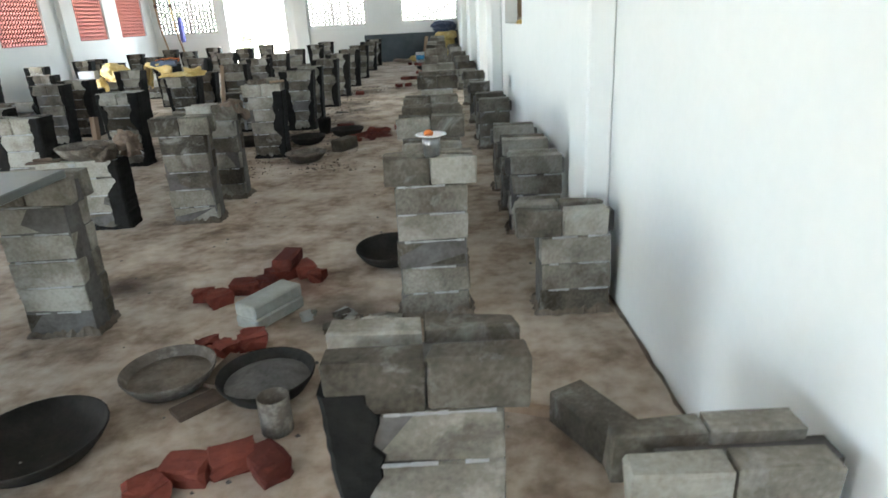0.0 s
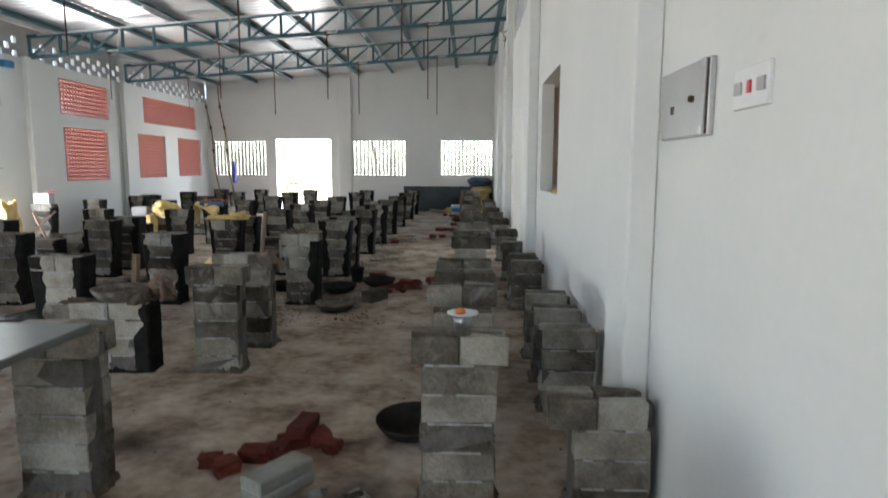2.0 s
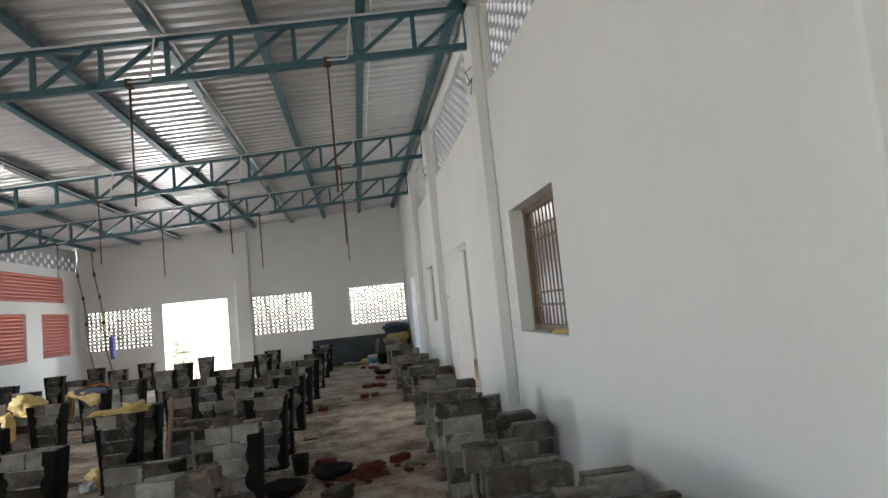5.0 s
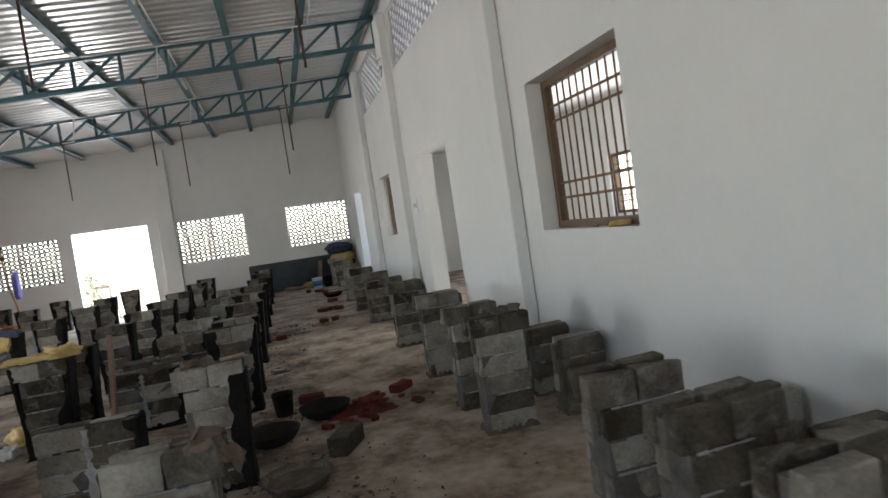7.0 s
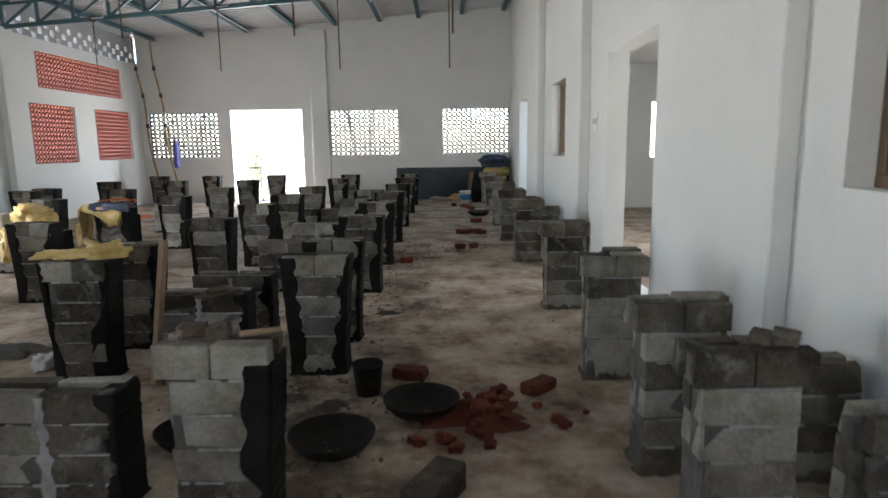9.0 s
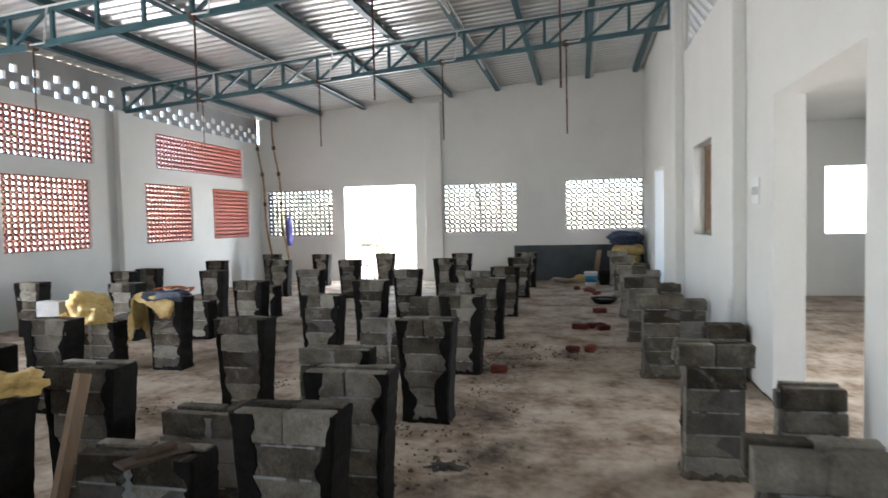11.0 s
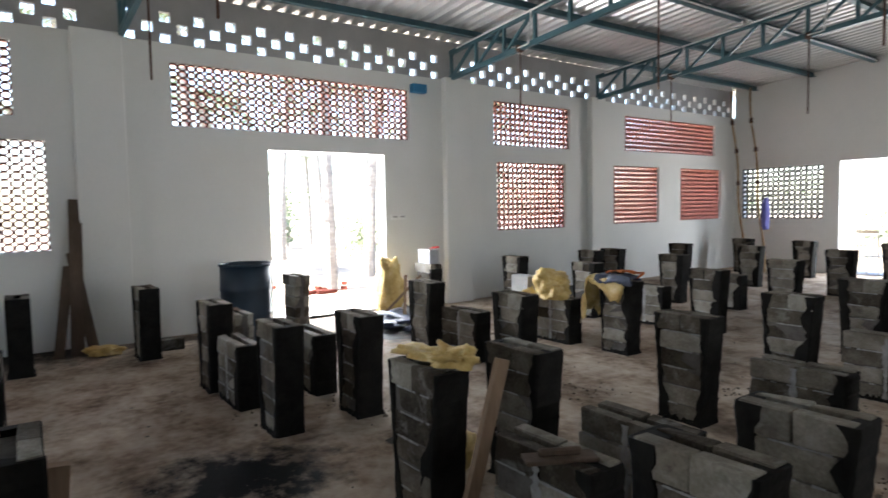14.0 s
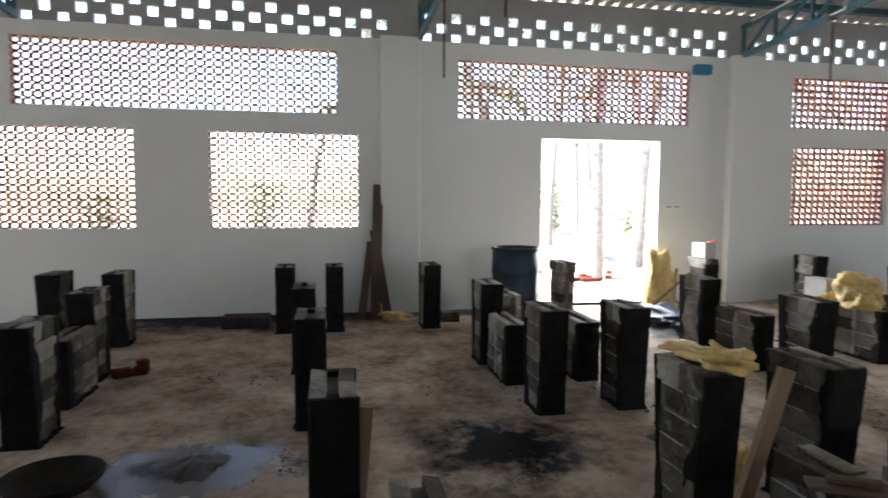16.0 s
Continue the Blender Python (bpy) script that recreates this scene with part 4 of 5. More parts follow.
def patch(name, x, y, rx, ry, material, label, h=0.012, seed=0, cat="stain", rag=0.35):
    """A thin spill or low heap with an uneven outline, lying on the floor."""
    bm = bmesh.new()
    n, rows = 40, []
    for q in (1.0, 0.8, 0.55, 0.3, 0.1):
        row = []
        for k in range(n):
            a = 2 * math.pi * k / n
            wob = 1 + rag * noise.noise(Vector((math.cos(a) * 1.7, math.sin(a) * 1.7, seed))) + rag * 0.6 * noise.noise(Vector((math.cos(a) * 5, math.sin(a) * 5, seed + 9)))
            p = Vector((rx * q * wob * math.cos(a), ry * q * wob * math.sin(a), 0))
            p.z = 0.0025 if q == 1.0 else 0.003 + h * (1 - q) * (0.6 + 0.9 * abs(noise.noise(p * 9 + Vector((seed, 0, 0)))))
            row.append(bm.verts.new(p))
        rows.append(row)
    for a, b in zip(rows, rows[1:]):
        for k in range(n):
            bm.faces.new((a[k], a[(k + 1) % n], b[(k + 1) % n], b[k]))
    bm.faces.new(rows[-1])
    ob = part(name, bm, material, smooth=True)
    ob.matrix_basis = pose(x, y, 0)
    return tagged(ob, label, cat)


patch("wet_mortar", -7.75, 10.85, 0.5, 0.55, CHARCOAL, "heap of wet black mortar beside the doorway", 0.25, 5, "mortar heap", 0.5)
patch("wet_mortar", -7.1, 10.55, 0.4, 0.45, CHARCOAL, "heap of wet black mortar beside the doorway", 0.12, 6, "mortar heap", 0.6)
patch("wet_mortar", -4.25, 5.72, 0.2, 0.15, CHARCOAL, "lumpy wet black mortar heap lying in pale slurry", 0.07, 15, "mortar heap", 0.7)
patch("brick_dust", -0.8, 7.52, 0.24, 0.2, DUST_R, "low heap of crumbled red brick on the floor", 0.09, 21, "rubble", 0.7)
patch("rubble_heap", -8.45, 15.0, 0.35, 1.4, CHARCOAL, "low dark rubble heap along the wall", 0.12, 12, "rubble", 0.6)

# loose blocks, sticks and rubble near the start
lone = mesh_of("lone_block", boxes((-0.155, 0.155, -0.07, 0.07, 0, 0.125), bevel=0.008), BLOCK)
lone_pale = mesh_of("lone_block", boxes((-0.155, 0.155, -0.07, 0.07, 0, 0.06), (-0.155, 0.155, -0.067, 0.067, 0.06, 0.125), bevel=0.008), CAST)
for x, y, a in ((-0.84, 2.66, 58), (-1.02, 6.72, 62), (0.47, 1.62, 118)):
    tagged(part("loose_block", lone_pale if 2 < y < 3 else lone, None, m=pose(x, y, 0.002, 0, 0, a)), "single grey concrete block lying on the floor", "concrete block", "loose blocks")
b = bmesh.new()
beam(b, (0.17, 1.82, 0.016), (0.46, 1.72, 0.016), 0.03, 0.03)
tagged(part("wooden_stick", b, WOOD), "short weathered wooden batten on the floor", "wooden stick")
chips = [rough_box(0.05, 0.04, 0.025, 60 + k, 0.008, BLOCK) for k in range(4)]
pale_chips = [rough_box(0.05, 0.04, 0.025, 80 + k, 0.008, CAST) for k in range(4)]
rub = random.Random(4)
for k in range(26):
    x, y = rub.gauss(-0.42, 0.12), rub.gauss(2.5, 0.09)
    if x > -0.24:
        continue
    s = rub.uniform(0.6, 1.6)
    tagged(part("concrete_chip", (chips + pale_chips)[k % 8], None, m=pose(x, y, 0, 0, 0, rub.uniform(0, 360)) @ Matrix.Scale(s, 4)), "small broken grey concrete chip on the floor", "rubble", "concrete chips")
bm = bmesh.new()
for k in range(900):
    x, y = rub.uniform(-8.6, 0.7), rub.uniform(0.8, 20.5)
    r = rub.uniform(0.004, 0.014)
    vs = [bm.verts.new((x + r * math.cos(a) * rub.uniform(0.7, 1.3), y + r * math.sin(a) * rub.uniform(0.7, 1.3), 0.001)) for a in (0, 1.6, 3.1, 4.7)]
    top = bm.verts.new((x, y, r * 0.9))
    for i in range(4):
        bm.faces.new((vs[i], vs[(i + 1) % 4], top))
tagged(part("floor_grit", bm, MORTAR), "scattered mortar crumbs on the floor", "grit", kind="stuff")

bm = bmesh.new()
for k in range(70):
    cx, cy = (rub.gauss(-1.5, 0.45), rub.uniform(5.6, 13.5)) if k < 45 else (rub.uniform(-6.5, -2.0), rub.uniform(5.5, 16.0))
    for _ in range(34):
        x, y = rub.gauss(cx, 0.13), rub.gauss(cy, 0.13)
        r = min(0.024, 0.004 + abs(rub.gauss(0, 0.006)))
        ring = [bm.verts.new((x + r * math.cos(a) * rub.uniform(0.6, 1.4), y + r * math.sin(a) * rub.uniform(0.6, 1.4), 0.001)) for a in (0, 1.2, 2.5, 3.8, 5.0)]
        cap = [bm.verts.new((x + (v.co.x - x) * 0.55, y + (v.co.y - y) * 0.55, r * rub.uniform(0.5, 1.0))) for v in ring]
        for i in range(5):
            bm.faces.new((ring[i], ring[(i + 1) % 5], cap[(i + 1) % 5], cap[i]))
        bm.faces.new(cap)
tagged(part("mortar_crumbs", bm, SCREED), "dark brown mortar crumbs trodden about the aisle", "crumbs", kind="stuff")
for k, (x, y, rx, ry, h) in enumerate(((-1.6, 7.68, 0.09, 0.07, 0.06), (-1.68, 7.4, 0.1, 0.07, 0.035), (-1.88, 7.78, 0.12, 0.08, 0.04), (-4.07, 8.73, 0.28, 0.18, 0.07), (-1.45, 9.6, 0.1, 0.08, 0.03), (-2.05, 6.05, 0.12, 0.08, 0.05))):
    patch("mortar_spill", x, y, rx, ry, SOIL, "small dark heap of spilt mortar on the floor", h, 70 + k, "mortar heap", 0.7)

# bits of block left on top of a stack, and mortar lumps
for x, y, s in ((0.1, 6.44, 1.6), (0.17, 6.42, 1.8)):
    tagged(part("concrete_chip", chips[1], None, m=pose(x, y, CH * 6 - 0.009, 0, 0, 30 * s) @ Matrix.Scale(s, 4)), "broken grey concrete lump on a block stack", "rubble", "concrete chips")

lump_stone = rough_box(0.09, 0.07, 0.05, 77, 0.014, SCREED)
tagged(part("mortar_lump", lump_stone, None, m=pose(-1.88, 6.6, CH * 6 - 0.009, 0, 0, 25)), "yellowish mortar lump on a block stack", "mortar lump")
tagged(part("mortar_lump", lump_stone, None, m=pose(-1.78, 6.58, CH * 6 - 0.009, 0, 0, 110)), "broken mortar lump on a block stack", "mortar lump")
b = bmesh.new()
tube(b, (-1.7, 6.56, CH * 6 + 0.006), (-1.56, 6.6, CH * 6 + 0.012), 0.013, 8, 0.01)
tagged(part("wooden_stick", b, WOOD), "short round wooden stick lying on a block stack", "wooden stick")

# steel cup with a plate on it, on the second stack
TOP6 = CH * 6 - 0.006
b = bmesh.new()
lathe(b, [(0.001, 0.0), (0.03, 0.0), (0.034, 0.006), (0.036, 0.05), (0.042, 0.085), (0.039, 0.085), (0.032, 0.05), (0.03, 0.01), (0.001, 0.008)], 24)
tagged(part("steel_tumbler", b, TIN, m=pose(-0.02, 2.6, TOP6), smooth=True), "dull steel tumbler standing on a block stack", "cup")
b = bmesh.new()
lathe(b, [(0.001, 0.0), (0.04, 0.0), (0.06, 0.007), (0.066, 0.008), (0.066, 0.011), (0.058, 0.012), (0.04, 0.005), (0.001, 0.005)], 28)
tagged(part("enamel_plate", b, PLASTIC_W, m=pose(-0.02, 2.6, TOP6 + 0.085), smooth=True), "small bright white enamel plate covering a tumbler", "plate")

b = bmesh.new()
lathe(b, [(0.001, 0.024), (0.01, 0.023), (0.019, 0.016), (0.022, 0.008), (0.017, 0.0), (0.001, 0.0)], 16)
tagged(part("round_bun", b, ORANGE, m=pose(-0.03, 2.6, TOP6 + 0.09), smooth=True), "small orange-brown bun on a white plate", "bun")


# dark slab laid on the stack near the start
slab = part("stone_slab", boxes((-2.75, -1.58, 1.15, 2.56, TOP6 + 0.002, TOP6 + 0.037), bevel=0.004), SLATE)
tagged(slab, "dark grey polished stone slab laid on block stacks", "stone slab")
stack(-2.5, 1.4, "tall", None)
stack(-1.85, 1.4, "tall", None)


# ---- timber ----
def board(a, b, w, t, label, cat="plank", m=None):
    bm = bmesh.new()
    beam(bm, a, b, w, t)
    return tagged(part("wooden_plank", bm, m or WOOD), label, cat, "planks")


board((-2.73, 8.0, 0.02), (-2.72, 8.26, 0.86), 0.065, 0.03, "pale weathered plank leaning on a block stack")
board((-8.42, 7.12, 0.0), (-8.84, 7.2, 1.7), 0.13, 0.03, "tall dark weathered plank leaning against the white wall", m=OLD_WOOD)
board((-8.38, 7.28, 0.0), (-8.84, 7.14, 1.1), 0.11, 0.025, "shorter dark plank leaning against the white wall", m=OLD_WOOD)
board((-8.36, 6.94, 0.0), (-8.82, 7.1, 0.95), 0.1, 0.025, "splayed dark plank leaning against the white wall", m=OLD_WOOD)
board((-7.35, 10.62, 0.02), (-7.9, 11.0, 0.62), 0.04, 0.03, "crossed thin batten propped over the mortar heap")
board((-7.95, 10.55, 0.02), (-7.45, 10.95, 0.66), 0.04, 0.03, "crossed thin batten propped over the mortar heap")
board((-1.0, 1.86, 0.012), (-0.87, 1.99, 0.012), 0.09, 0.02, "short dark plank lying between mortar pans", m=OLD_WOOD)
board((-0.93, 2.02, 0.03), (-0.86, 2.2, 0.055), 0.07, 0.02, "small plank propped on a mortar pan", m=OLD_WOOD)
board((-0.33, 20.55, 0.0), (-0.2, 20.95, 0.72), 0.11, 0.025, "short board leaning on the end wall")
board((-3.66, 6.62, 0.0), (-3.64, 6.66, 0.5), 0.08, 0.05, "short upright timber beside a block stack")
# wooden float and rag on a low stack
fl = tagged(new("plaster_float"), "wooden plasterer's float lying on a block stack", "float")
fl.matrix_basis = pose(-2.42, 8.3, CH * 4 - 0.009, 0, 0, 62)
part("blade", boxes((-0.15, 0.15, -0.05, 0.05, 0, 0.018), bevel=0.004), OLD_WOOD, fl)
part("handle", boxes((-0.09, 0.09, -0.014, 0.014, 0.018, 0.05), bevel=0.008), OLD_WOOD, fl)
copy_thing(fl, pose(-2.75, 4.25, CH * 4 - 0.009, 0, 0, 10) @ Matrix.Scale(0.7, 4))

for (x0, y0), (x1, y1), z1 in (((-8.2, 20.35), (-8.78, 20.7), 4.2), ((-7.72, 20.3), (-8.33, 20.7), 4.2)):
    p = tagged(new("bamboo_pole"), "long lashed bamboo pole leaning in the room corner", "bamboo pole", "bamboo poles")
    a, c = Vector((x0, y0, 0)), Vector((x1, y1, z1))
    p.matrix_basis = pose(x0, y0, 0)
    b = bmesh.new()
    rings = []
    for k in range(21):
        q = (c - a) * (k / 20) + Vector((0.03 * math.sin(k * 0.65), 0, 0))
        r = 0.03 - 0.0005 * k + (0.004 if k % 2 else 0)
        rings.append([b.verts.new(q + Vector((r * math.cos(i * math.pi / 4), r * math.sin(i * math.pi / 4), 0))) for i in range(8)])
    for p0, p1 in zip(rings, rings[1:]):
        for i in range(8):
            b.faces.new((p0[i], p0[(i + 1) % 8], p1[(i + 1) % 8], p1[i]))
    part("stem", b, BAMBOO, p)
    for f in (0.48, 0.66, 0.82):
        b = bmesh.new()
        q = (c - a) * f + Vector((0.03 * math.sin(20 * f * 0.65), 0, 0))
        tube(b, q - Vector((0, 0, 0.05)), q + Vector((0, 0, 0.05)), 0.045, 8, 0.04)
        part("lashing", b, RUST, p, "dark rope lashing")


# ---- sacks, cloths, drum ----
def lump(name, x, y, z, sx, sy, sz, material, seed, label, cat, crumple=0.25, flat=True):
    """A crumpled cloth or filled sack: a folded closed shape that sits on what lies under it."""
    bm = bmesh.new()
    bmesh.ops.create_icosphere(bm, subdivisions=4, radius=1.0)
    for v in bm.verts:
        n1 = noise.noise(v.co * 1.6 + Vector((seed, 0, 0)))
        n2 = abs(noise.noise(v.co * 3.7 + Vector((0, seed, 0))))
        n3 = abs(noise.noise(v.co * 8.0 + Vector((0, 0, seed))))
        k = 1 + crumple * n1 - crumple * 0.9 * n2 + crumple * 0.35 * n3
        p = Vector((math.copysign(abs(v.co.x) ** 0.75, v.co.x), math.copysign(abs(v.co.y) ** 0.75, v.co.y), math.copysign(abs(v.co.z) ** 0.8, v.co.z))) * k
        v.co = Vector((p.x * sx, p.y * sy, max(0.0, (p.z + 0.82) * sz * 0.55)))
    ob = part(name, bm, material, smooth=True)
    ob.matrix_basis = pose(x, y, z, 0, 0, seed * 37)
    return tagged(ob, label, cat)


def drape(name, x, y, z, w, d, drops, material, seed, label, cat):
    """A sheet laid over a stack top and hanging down on the sides, by drops (west, east, south)."""
    bm = bmesh.new()
    n = 22
    grid = []
    for i in range(n + 1):
        row = []
        for j in range(n + 1):
            u, v = (i / n * 2 - 1) * (w / 2 + max(drops[0], drops[1])), (j / n * 2 - 1) * (d / 2 + drops[2])
            du, dv = max(0, abs(u) - w / 2), max(0, abs(v) - d / 2)
            lim = drops[0] if u < 0 else drops[1]
            du = min(du, lim * (0.62 + 0.75 * noise.noise(Vector((v * 6 + seed, u * 2, seed * 1.7)))))
            dv *= 0.65 + 0.7 * noise.noise(Vector((u * 6 + seed, 3.1, seed * 0.9)))
            du, dv = max(0.0, du), max(0.0, dv)
            px = math.copysign(min(abs(u), w / 2) + 0.02 + du * 0.12, u)
            py = math.copysign(min(abs(v), d / 2) + 0.02 + dv * 0.12, v)
            q = Vector((u * 7, v * 7, seed))
            wob = noise.noise(q) * 0.04 + noise.noise(q * 2.3) * 0.022
            pz = 0.012 + abs(wob) - (du + dv) * 0.93
            row.append(bm.verts.new((px + wob * 0.8 + (0.05 * noise.noise(q * 0.6) if du or dv else 0), py + wob * 0.8, pz)))
        grid.append(row)
    for i in range(n):
        for j in range(n):
            bm.faces.new((grid[i][j], grid[i + 1][j], grid[i + 1][j + 1], grid[i][j + 1]))
    me = mesh_of(name, bm, material)
    ob = part(name, me, None, smooth=True)
    mod = ob.modifiers.new("thickness", "SOLIDIFY")
    mod.thickness = 0.004
    ob.matrix_basis = pose(x, y, z)
    return tagged(ob, label, cat)


lump("yellow_sheet", -3.3, 8.27, TOP6, 0.18, 0.09, 0.06, YELLOW, 10, "crumpled yellow woven sheet on a block stack", "sheet", 0.6)
lump("yellow_sheet", -3.08, 8.26, TOP6, 0.11, 0.08, 0.1, YELLOW, 20, "crumpled yellow woven sheet on a block stack", "sheet", 0.7)
lump("yellow_bag", -3.62, 8.7, 0.0, 0.14, 0.1, 0.16, YELLOW, 23, "yellow bag crumpled between block stacks", "bag", 0.5)
lump("yellow_bag", -5.74, 11.62, CH * 4 - 0.01, 0.27, 0.2, 0.30, YELLOW, 4, "crumpled yellow woven bag heaped on a block stack", "bag", 0.45)
lump("yellow_bag", -5.6, 11.5, CH * 4 - 0.01, 0.2, 0.13, 0.18, YELLOW, 14, "crumpled yellow woven bag heaped on a block stack", "bag", 0.6)
lump("yellow_bag", -5.98, 11.5, 0.16, 0.1, 0.12, 0.42, YELLOW, 6, "yellow woven bag hanging down a block stack", "bag", 0.4)
drape("yellow_sheet", -4.97, 11.72, TOP6, 0.42, 0.18, (0.5, 0.03, 0.26), YELLOW, 5, "yellow woven sheet hanging over a block stack", "sheet")
drape("navy_cloth", -4.86, 11.70, TOP6 + 0.035, 0.36, 0.14, (0.1, 0.06, 0.12), NAVY, 8, "dark navy cloth with an orange border on a stack", "cloth")
drape("orange_cloth", -4.85, 11.78, TOP6 + 0.06, 0.38, 0.05, (0.05, 0.08, 0.01), ORANGE, 9, "orange cloth strip folded over a stack", "cloth")
lump("yellow_bag", -8.45, 11.05, 0.0, 0.19, 0.18, 0.88, YELLOW, 2, "tall filled yellow woven sack in the doorway", "sack", 0.3)
lump("mortar_lump", -2.32, 4.27, CH * 4 - 0.01, 0.14, 0.08, 0.11, SCREED, 61, "crumbled brown mortar heaped on a block stack", "mortar heap", 0.7)
lump("rag", -2.2, 4.4, CH * 4 - 0.01, 0.08, 0.07, 0.16, RAG, 62, "crumpled mortar-stained rag on a block stack", "rag", 0.8)
lump("tarpaulin", -7.45, 10.75, 0.0, 0.5, 0.4, 0.16, NAVY, 63, "crumpled navy plastic sheet lying by the doorway", "tarpaulin", 0.8)
lump("wet_mortar", 0.73, 6.3, 0.0, 0.05, 0.08, 0.14, CHARCOAL, 64, "dark mortar heap at the foot of the wall", "mortar heap", 0.5)
drape("rag", -1.6, 4.96, TOP6, 0.09, 0.13, (0.01, 0.16, 0.04), RAG, 12, "pale mortar-stained rag hanging over a block stack", "rag")
for k, (x, y, z) in enumerate(((0.42, 20.55, 0.0), (0.44, 20.5, 0.22), (0.4, 20.55, 0.44), (0.43, 20.5, 0.64))):
    lump("cement_sack", x, y, z, 0.34, 0.3, 0.24, YELLOW, 20 + k, "stacked yellow woven cement sack by the end wall", "sack", 0.14)
lump("tarpaulin", 0.36, 20.5, 0.86, 0.42, 0.36, 0.3, NAVY, 31, "bunched navy tarpaulin over a sack pile", "tarpaulin", 0.35)
lump("paper_litter", -1.05, 20.6, 0.0, 0.3, 0.14, 0.09, PINK, 33, "pale crumpled paper litter by the end wall", "litter", 0.6)
lump("yellow_bag", -0.62, 20.75, 0.0, 0.2, 0.12, 0.14, YELLOW, 34, "flat yellow bag lying by the end wall", "bag", 0.5)
lump("yellow_bag", -8.3, 7.35, 0.0, 0.2, 0.14, 0.1, YELLOW, 35, "flattened yellow bag lying by the wall", "bag", 0.5)
lump("silver_wrapper", -3.62, 8.35, 0.0, 0.07, 0.06, 0.1, PIPE, 36, "crumpled shiny plastic wrapper on the floor", "wrapper", 0.6)
lump("blue_shirt", -7.72, 20.3, 0.95, 0.09, 0.06, 0.75, mat("lavender_cloth", [(0.3, (0.10, 0.10, 0.32)), (0.7, (0.18, 0.18, 0.45))], 6, 0.85), 41, "lavender blue shirt hung on a bamboo pole", "shirt", 0.3)
patch("red_cloth", -7.4, 17.6, 0.3, 0.25, ORANGE, "faded red cloth lying on the floor", 0.06, 44, "cloth", 0.5)

# water drum
drum = tagged(new("plastic_drum"), "dark blue open plastic water drum by the doorway", "drum")
drum.matrix_basis = pose(-8.05, 8.85, 0)
b = bmesh.new()
R = 0.29
lathe(b, [(0.001, 0.01), (R * 0.9, 0.0), (R * 0.95, 0.03), (R * 0.97, 0.3), (R * 1.02, 0.32), (R * 0.99, 0.35), (R, 0.6), (R * 1.04, 0.62), (R * 1.01, 0.65), (R, 0.9), (R * 0.97, 0.9), (R * 0.94, 0.05), (0.001, 0.04)], 32)
part("barrel", b, BLUE_P, drum, smooth=True)
b = bmesh.new()
lathe(b, [(R * 0.97, 0.9), (R * 1.05, 0.895), (R * 1.05, 0.925), (R * 0.96, 0.925), (R * 0.96, 0.9)], 32)
part("rim", b, BLUE_P, drum, smooth=True)

# buckets
for x, y, m_, lab in ((-0.42, 19.9, PLASTIC_W, "pale blue and white plastic bucket with water"), (-0.12, 20.1, PAN, "dark cement bucket beside a block stack"), (-1.42, 7.86, PAN, "small dark mortar bucket beside a block stack")):
    bk = tagged(new("bucket"), lab, "bucket", "buckets")
    bk.matrix_basis = pose(x, y, 0) @ Matrix.Scale(1.0 if y > 10 else 0.62, 4)
    b = bmesh.new()
    lathe(b, [(0.001, 0.005), (0.11, 0.0), (0.125, 0.12), (0.14, 0.28), (0.147, 0.28), (0.147, 0.3), (0.134, 0.3), (0.11, 0.02), (0.001, 0.02)], 22)
    part("pail", b, m_, bk, smooth=True)
    if m_ is PLASTIC_W:
        b = bmesh.new()
        lathe(b, [(0.122, 0.08), (0.126, 0.08), (0.138, 0.22), (0.134, 0.22)], 22)
        part("band", b, BLUE_BOX, bk, "blue printed band", smooth=True)

# dark low box and scraps by the west wall
tagged(part("timber_trough", boxes((-8.35, -8.05, 5.3, 5.85, 0, 0.13), bevel=0.015), SOIL), "dark mortar-caked trough lying by the wall", "trough")
tagged(part("loose_block", lone, None, m=pose(-8.1, 7.98, 0, 0, 0, 85)), "single grey concrete block lying on the floor", "concrete block", "loose blocks")
# white-washed short blocks and a trowel on the stack by the doorway
WASH = mat("limewashed_block", [(0.3, g(0.36)), (0.7, g(0.52))], 5, 0.85, bump=0.3)
for x, y in ((-8.0, 11.45), (-6.28, 11.7)):
    tagged(part("white_block", boxes((-0.15, 0.15, -0.08, 0.08, 0, 0.2), bevel=0.008), WASH, m=pose(x, y, TOP6 if x < -7 else CH * 4 - 0.009)), "whitish cement-coated block on a block stack", "concrete block", "whitish blocks")
stack(-8.0, 11.45, "tall", "one")
tr = tagged(new("trowel"), "small trowel with a red handle on a block stack", "trowel")
tr.matrix_basis = pose(-7.95, 11.45, TOP6 + 0.2, 0, 0, 20)
part("blade", boxes((-0.16, 0.0, -0.03, 0.03, 0.0, 0.006)), STEEL_GREY, tr)
b = bmesh.new()
tube(b, (0.0, 0, 0.006), (0.04, 0, 0.03), 0.006, 6)
tube(b, (0.04, 0, 0.03), (0.15, 0, 0.035), 0.014, 8)
part("handle", b, RED_P, tr, "red handle")
b = bmesh.new()
tube(b, (-0.07, 0, 0.012), (0.05, 0, 0.012), 0.011, 8)
tagged(part("brush_handle", b, WOOD, m=pose(0.86, 6.45, 1.212, 0, 0, 80)), "wooden brush handle resting on the window sill", "brush")
lump("yellow_bag", 0.88, 6.15, 1.21, 0.04, 0.08, 0.04, YELLOW, 51, "small yellow rag on the window sill", "rag", 0.3)

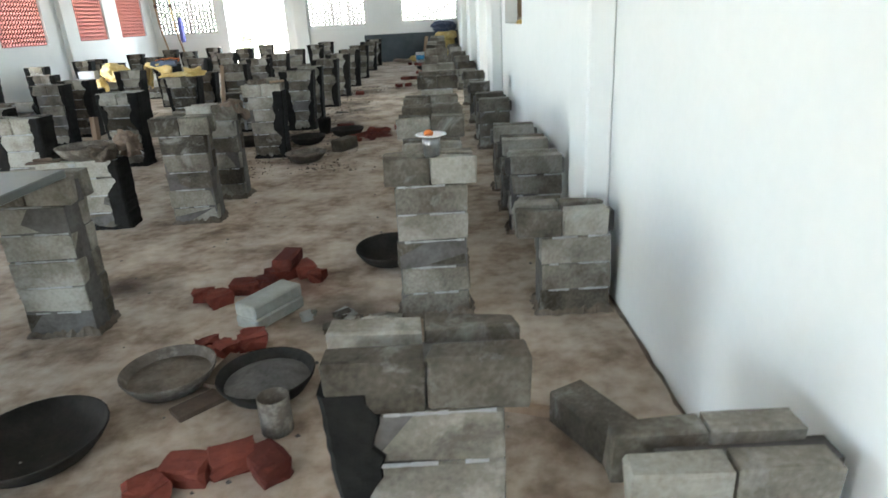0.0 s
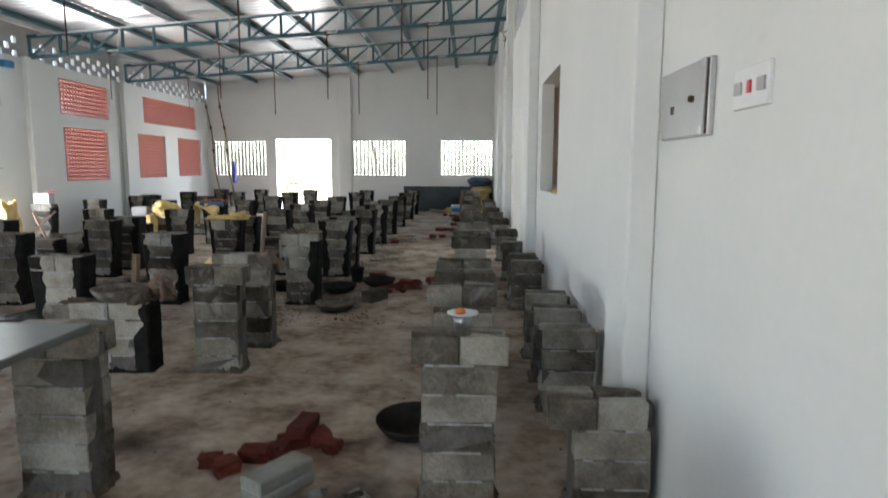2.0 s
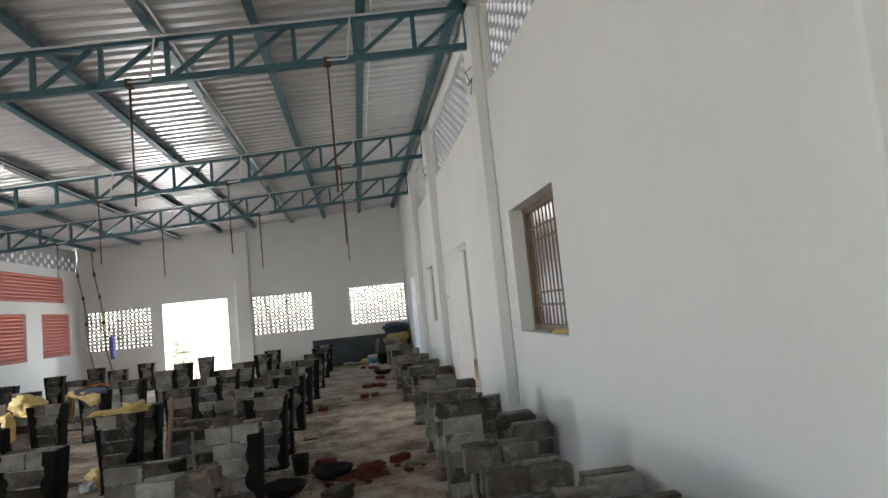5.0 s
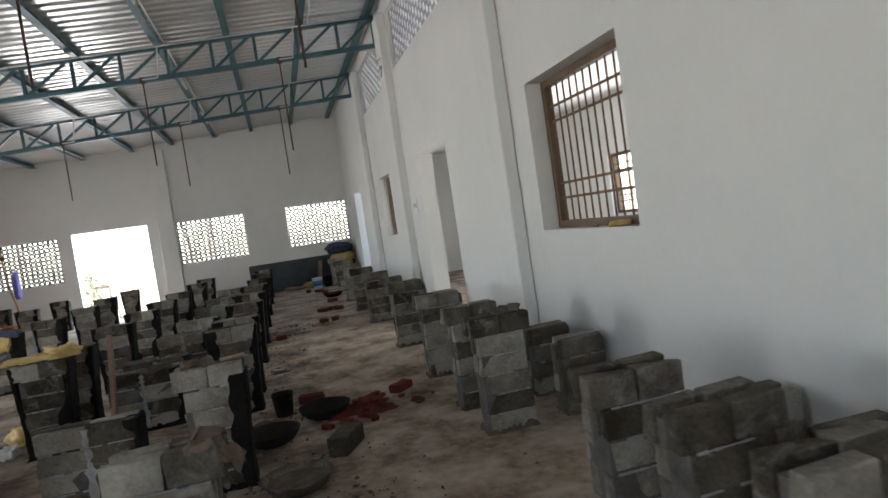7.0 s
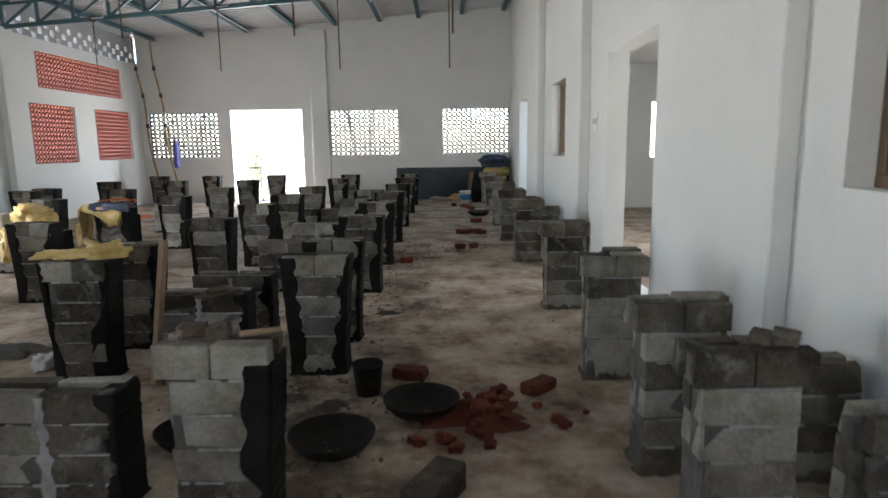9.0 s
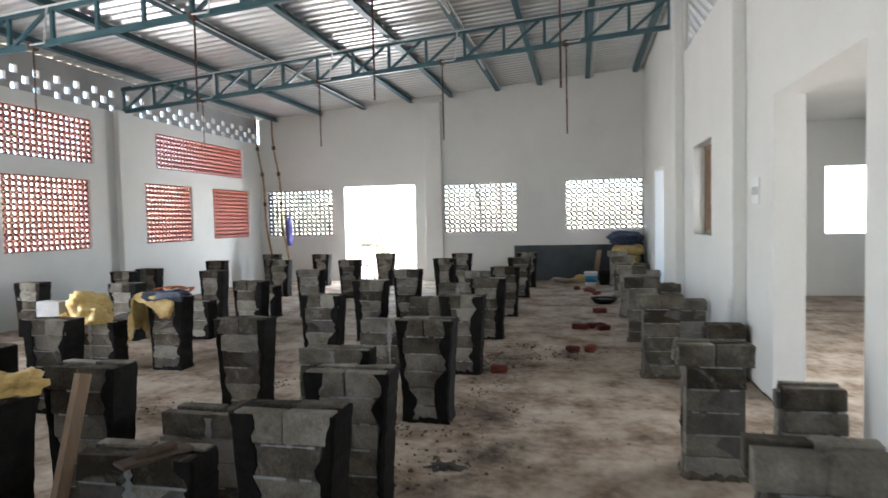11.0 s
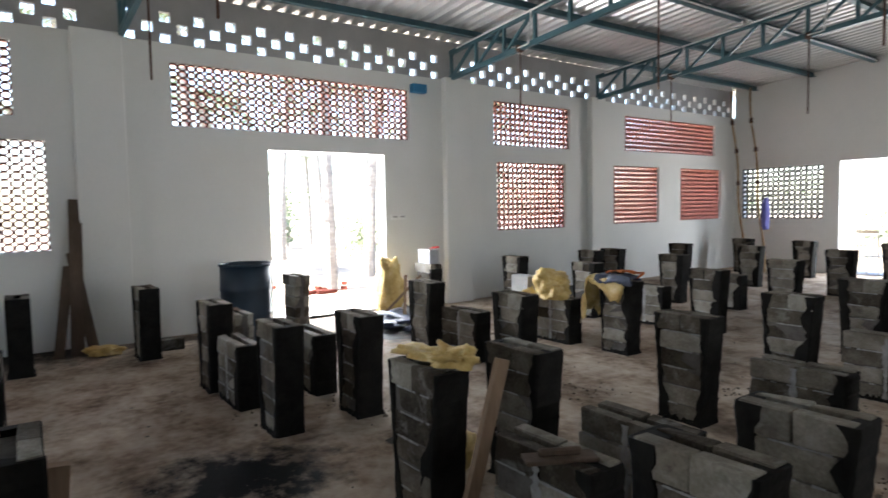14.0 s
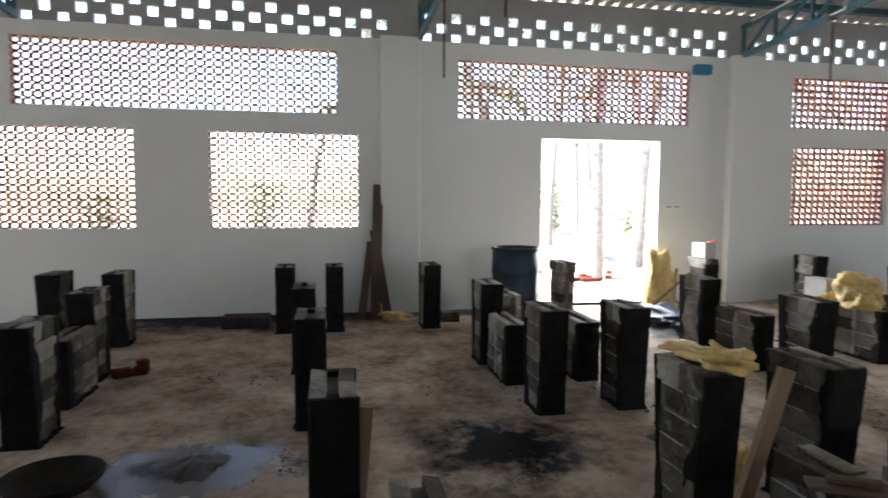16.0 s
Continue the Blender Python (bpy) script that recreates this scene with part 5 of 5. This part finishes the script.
# plastic chair outside the end door
chair = tagged(new("plastic_chair"), "cream moulded plastic chair outside the end doorway", "chair")
chair.matrix_basis = pose(-6.12, 21.7, -0.06, 0, 0, 175)
part("seat", boxes((-0.22, 0.22, -0.21, 0.21, 0.41, 0.435), bevel=0.01), CHAIR_P, chair)
for x in (-0.2, 0.2):
    for y in (-0.19, 0.19):
        b = bmesh.new()
        tube(b, (x * 1.1, y * 1.15, 0), (x, y, 0.415), 0.02, 8)
        part("leg", b, CHAIR_P, chair)
    b = bmesh.new()
    tube(b, (x, 0.2, 0.43), (x * 1.05, 0.27, 0.98), 0.02, 8)
    part("back_post", b, CHAIR_P, chair)
    b = bmesh.new()
    tube(b, (x * 1.1, -0.17, 0.43), (x * 1.15, -0.17, 0.64), 0.016, 8)
    tube(b, (x * 1.15, -0.19, 0.64), (x * 1.1, 0.22, 0.66), 0.018, 8)
    part("armrest", b, CHAIR_P, chair)
for k in range(4):
    b = bmesh.new()
    beam(b, (-0.12 + 0.08 * k, 0.215, 0.45), (-0.12 + 0.08 * k, 0.275, 0.95), 0.035, 0.012)
    part("back_slat", b, CHAIR_P, chair)
b = bmesh.new()
beam(b, (-0.22, 0.275, 0.96), (0.22, 0.275, 0.96), 0.025, 0.07)
part("top_rail", b, CHAIR_P, chair)

# ---- outside ----
tagged(part("ground", boxes((-120, 120, -120, 140, -0.35, -0.25)), EARTH), kind="structure")
tagged(part("apron", boxes((XL - 1.6, XL - T, Y0, Y1 + 1.5, -0.25, -0.06), (XL - T, XR + T, Y1 + T, Y1 + 1.5, -0.25, -0.06)), APRON), "cement apron round the hall", "pavement", kind="structure")


def palm(x, y, h, seed):
    """A leaning coconut palm with arching fronds of many leaflets."""
    rng = random.Random(seed)
    root = tagged(new("coconut_palm"), "coconut palm with a slender grey trunk and drooping fronds", "palm tree", "palms outside")
    root.matrix_basis = pose(x, y, -0.26)
    b = bmesh.new()
    lean, ang = rng.uniform(0.2, 1.2), rng.uniform(0, 6.28)
    pts = []
    for k in range(13):
        f = k / 12
        pts.append(Vector((lean * f * f * math.cos(ang), lean * f * f * math.sin(ang), h * f)))
    for k, (p, q) in enumerate(zip(pts, pts[1:])):
        tube(b, p, q + Vector((0, 0, 0.02)), 0.17 - 0.006 * k, 9, 0.155 - 0.006 * k)
    part("trunk", b, BARK, root)
    verts, faces = [], []
    for k in range(15):
        a = 2.4 * k + rng.uniform(-0.2, 0.2)
        up, ln = rng.uniform(-0.2, 0.9), rng.uniform(1.9, 2.6)
        mid = []
        for i in range(15):
            f = i / 14
            mid.append(pts[-1] + Vector((math.cos(a) * ln * f, math.sin(a) * ln * f, up * ln * f - 1.5 * ln * 0.42 * f * f * (1.3 - 0.5 * up))))
        side = Vector((-math.sin(a), math.cos(a), 0))
        for i in range(1, 15):
            lf = 0.5 * math.sin(math.pi * min(0.96, 0.15 + i / 16)) + 0.08
            for s in (-1, 1):
                tip = mid[i] + side * s * lf + Vector((math.cos(a) * 0.18, math.sin(a) * 0.18, -0.18 - rng.uniform(0, 0.15)))
                n0 = len(verts)
                verts += [tuple(mid[i] - Vector((math.cos(a), math.sin(a), 0)) * 0.03), tuple(mid[i] + Vector((math.cos(a), math.sin(a), 0)) * 0.05), tuple(tip)]
                faces.append((n0, n0 + 1, n0 + 2))
    me = bpy.data.meshes.new("crown")
    me.from_pydata(verts, [], faces)
    me.materials.append(LEAF)
    part("crown", me, None, root)


def bush(x, y, w, h, seed):
    rng = random.Random(seed)
    root = tagged(new("shrub"), "leafy green shrub on dry ground outside", "shrub", "shrubs outside")
    root.matrix_basis = pose(x, y, -0.26)
    b = bmesh.new()
    for k in range(5):
        tube(b, (0, 0, 0), (rng.uniform(-w, w) * 0.4, rng.uniform(-w, w) * 0.4, h * 0.7), 0.03, 5, 0.01)
    part("stem", b, BARK, root)
    verts, faces = [], []
    for k in range(700):
        a, r, z = rng.uniform(0, 6.28), abs(rng.gauss(0, 0.45)), rng.uniform(0.12, 1.0)
        c = Vector((math.cos(a) * r * w * (0.6 + z * 0.6), math.sin(a) * r * w * (0.6 + z * 0.6), h * z + rng.gauss(0, 0.1)))
        u, v = Vector([rng.gauss(0, 1) for _ in range(3)]).normalized() * 0.09, Vector([rng.gauss(0, 1) for _ in range(3)]).normalized() * 0.05
        n0 = len(verts)
        verts += [tuple(c - u), tuple(c + v), tuple(c + u), tuple(c - v)]
        faces.append((n0, n0 + 1, n0 + 2, n0 + 3))
    me = bpy.data.meshes.new("foliage")
    me.from_pydata(verts, [], faces)
    me.materials.append(LEAF)
    part("foliage", me, None, root)


orng = random.Random(21)
for k, (x, y) in enumerate(((-13.5, 12.5), (-15.5, 14.6), (-17, 10.5), (-19, 16.5), (-20, 12.0), (-23, 15.0), (-22, 8.5), (-26, 18.0), (-27, 11.0), (-16.5, 19.5), (-21, 22.0), (-29, 6.0), (-30, 15), (-32, 20),
                             (-5.0, 40.0), (-14.0, 38.0), (-7, 48))):
    palm(x, y, orng.uniform(4.5, 8.0), 100 + k)
for k, (x, y) in enumerate(((-24, 14), (-26, 9), (-22, 18), (-28, 4), (-25, 22), (-27, -2), (-9.5, 33), (-14, 30), (-20, -4), (-31, 12), (-30, 18), (9, 12.0), (10, 8.5), (9.5, 15))):
    bush(x, y, orng.uniform(1.4, 2.4), orng.uniform(1.5, 3.2), 200 + k)
for k in range(16):
    x, y = orng.uniform(-15, -13), orng.uniform(11.2, 13.2)
    tagged(part("broken_brick", BRICKS[k % 4], None, m=pose(x, y, -0.25, 0, 0, orng.uniform(0, 180)) @ Matrix.Scale(1.2, 4)), "red brick rubble on the ground outside", "brick", "brick rubble outside")
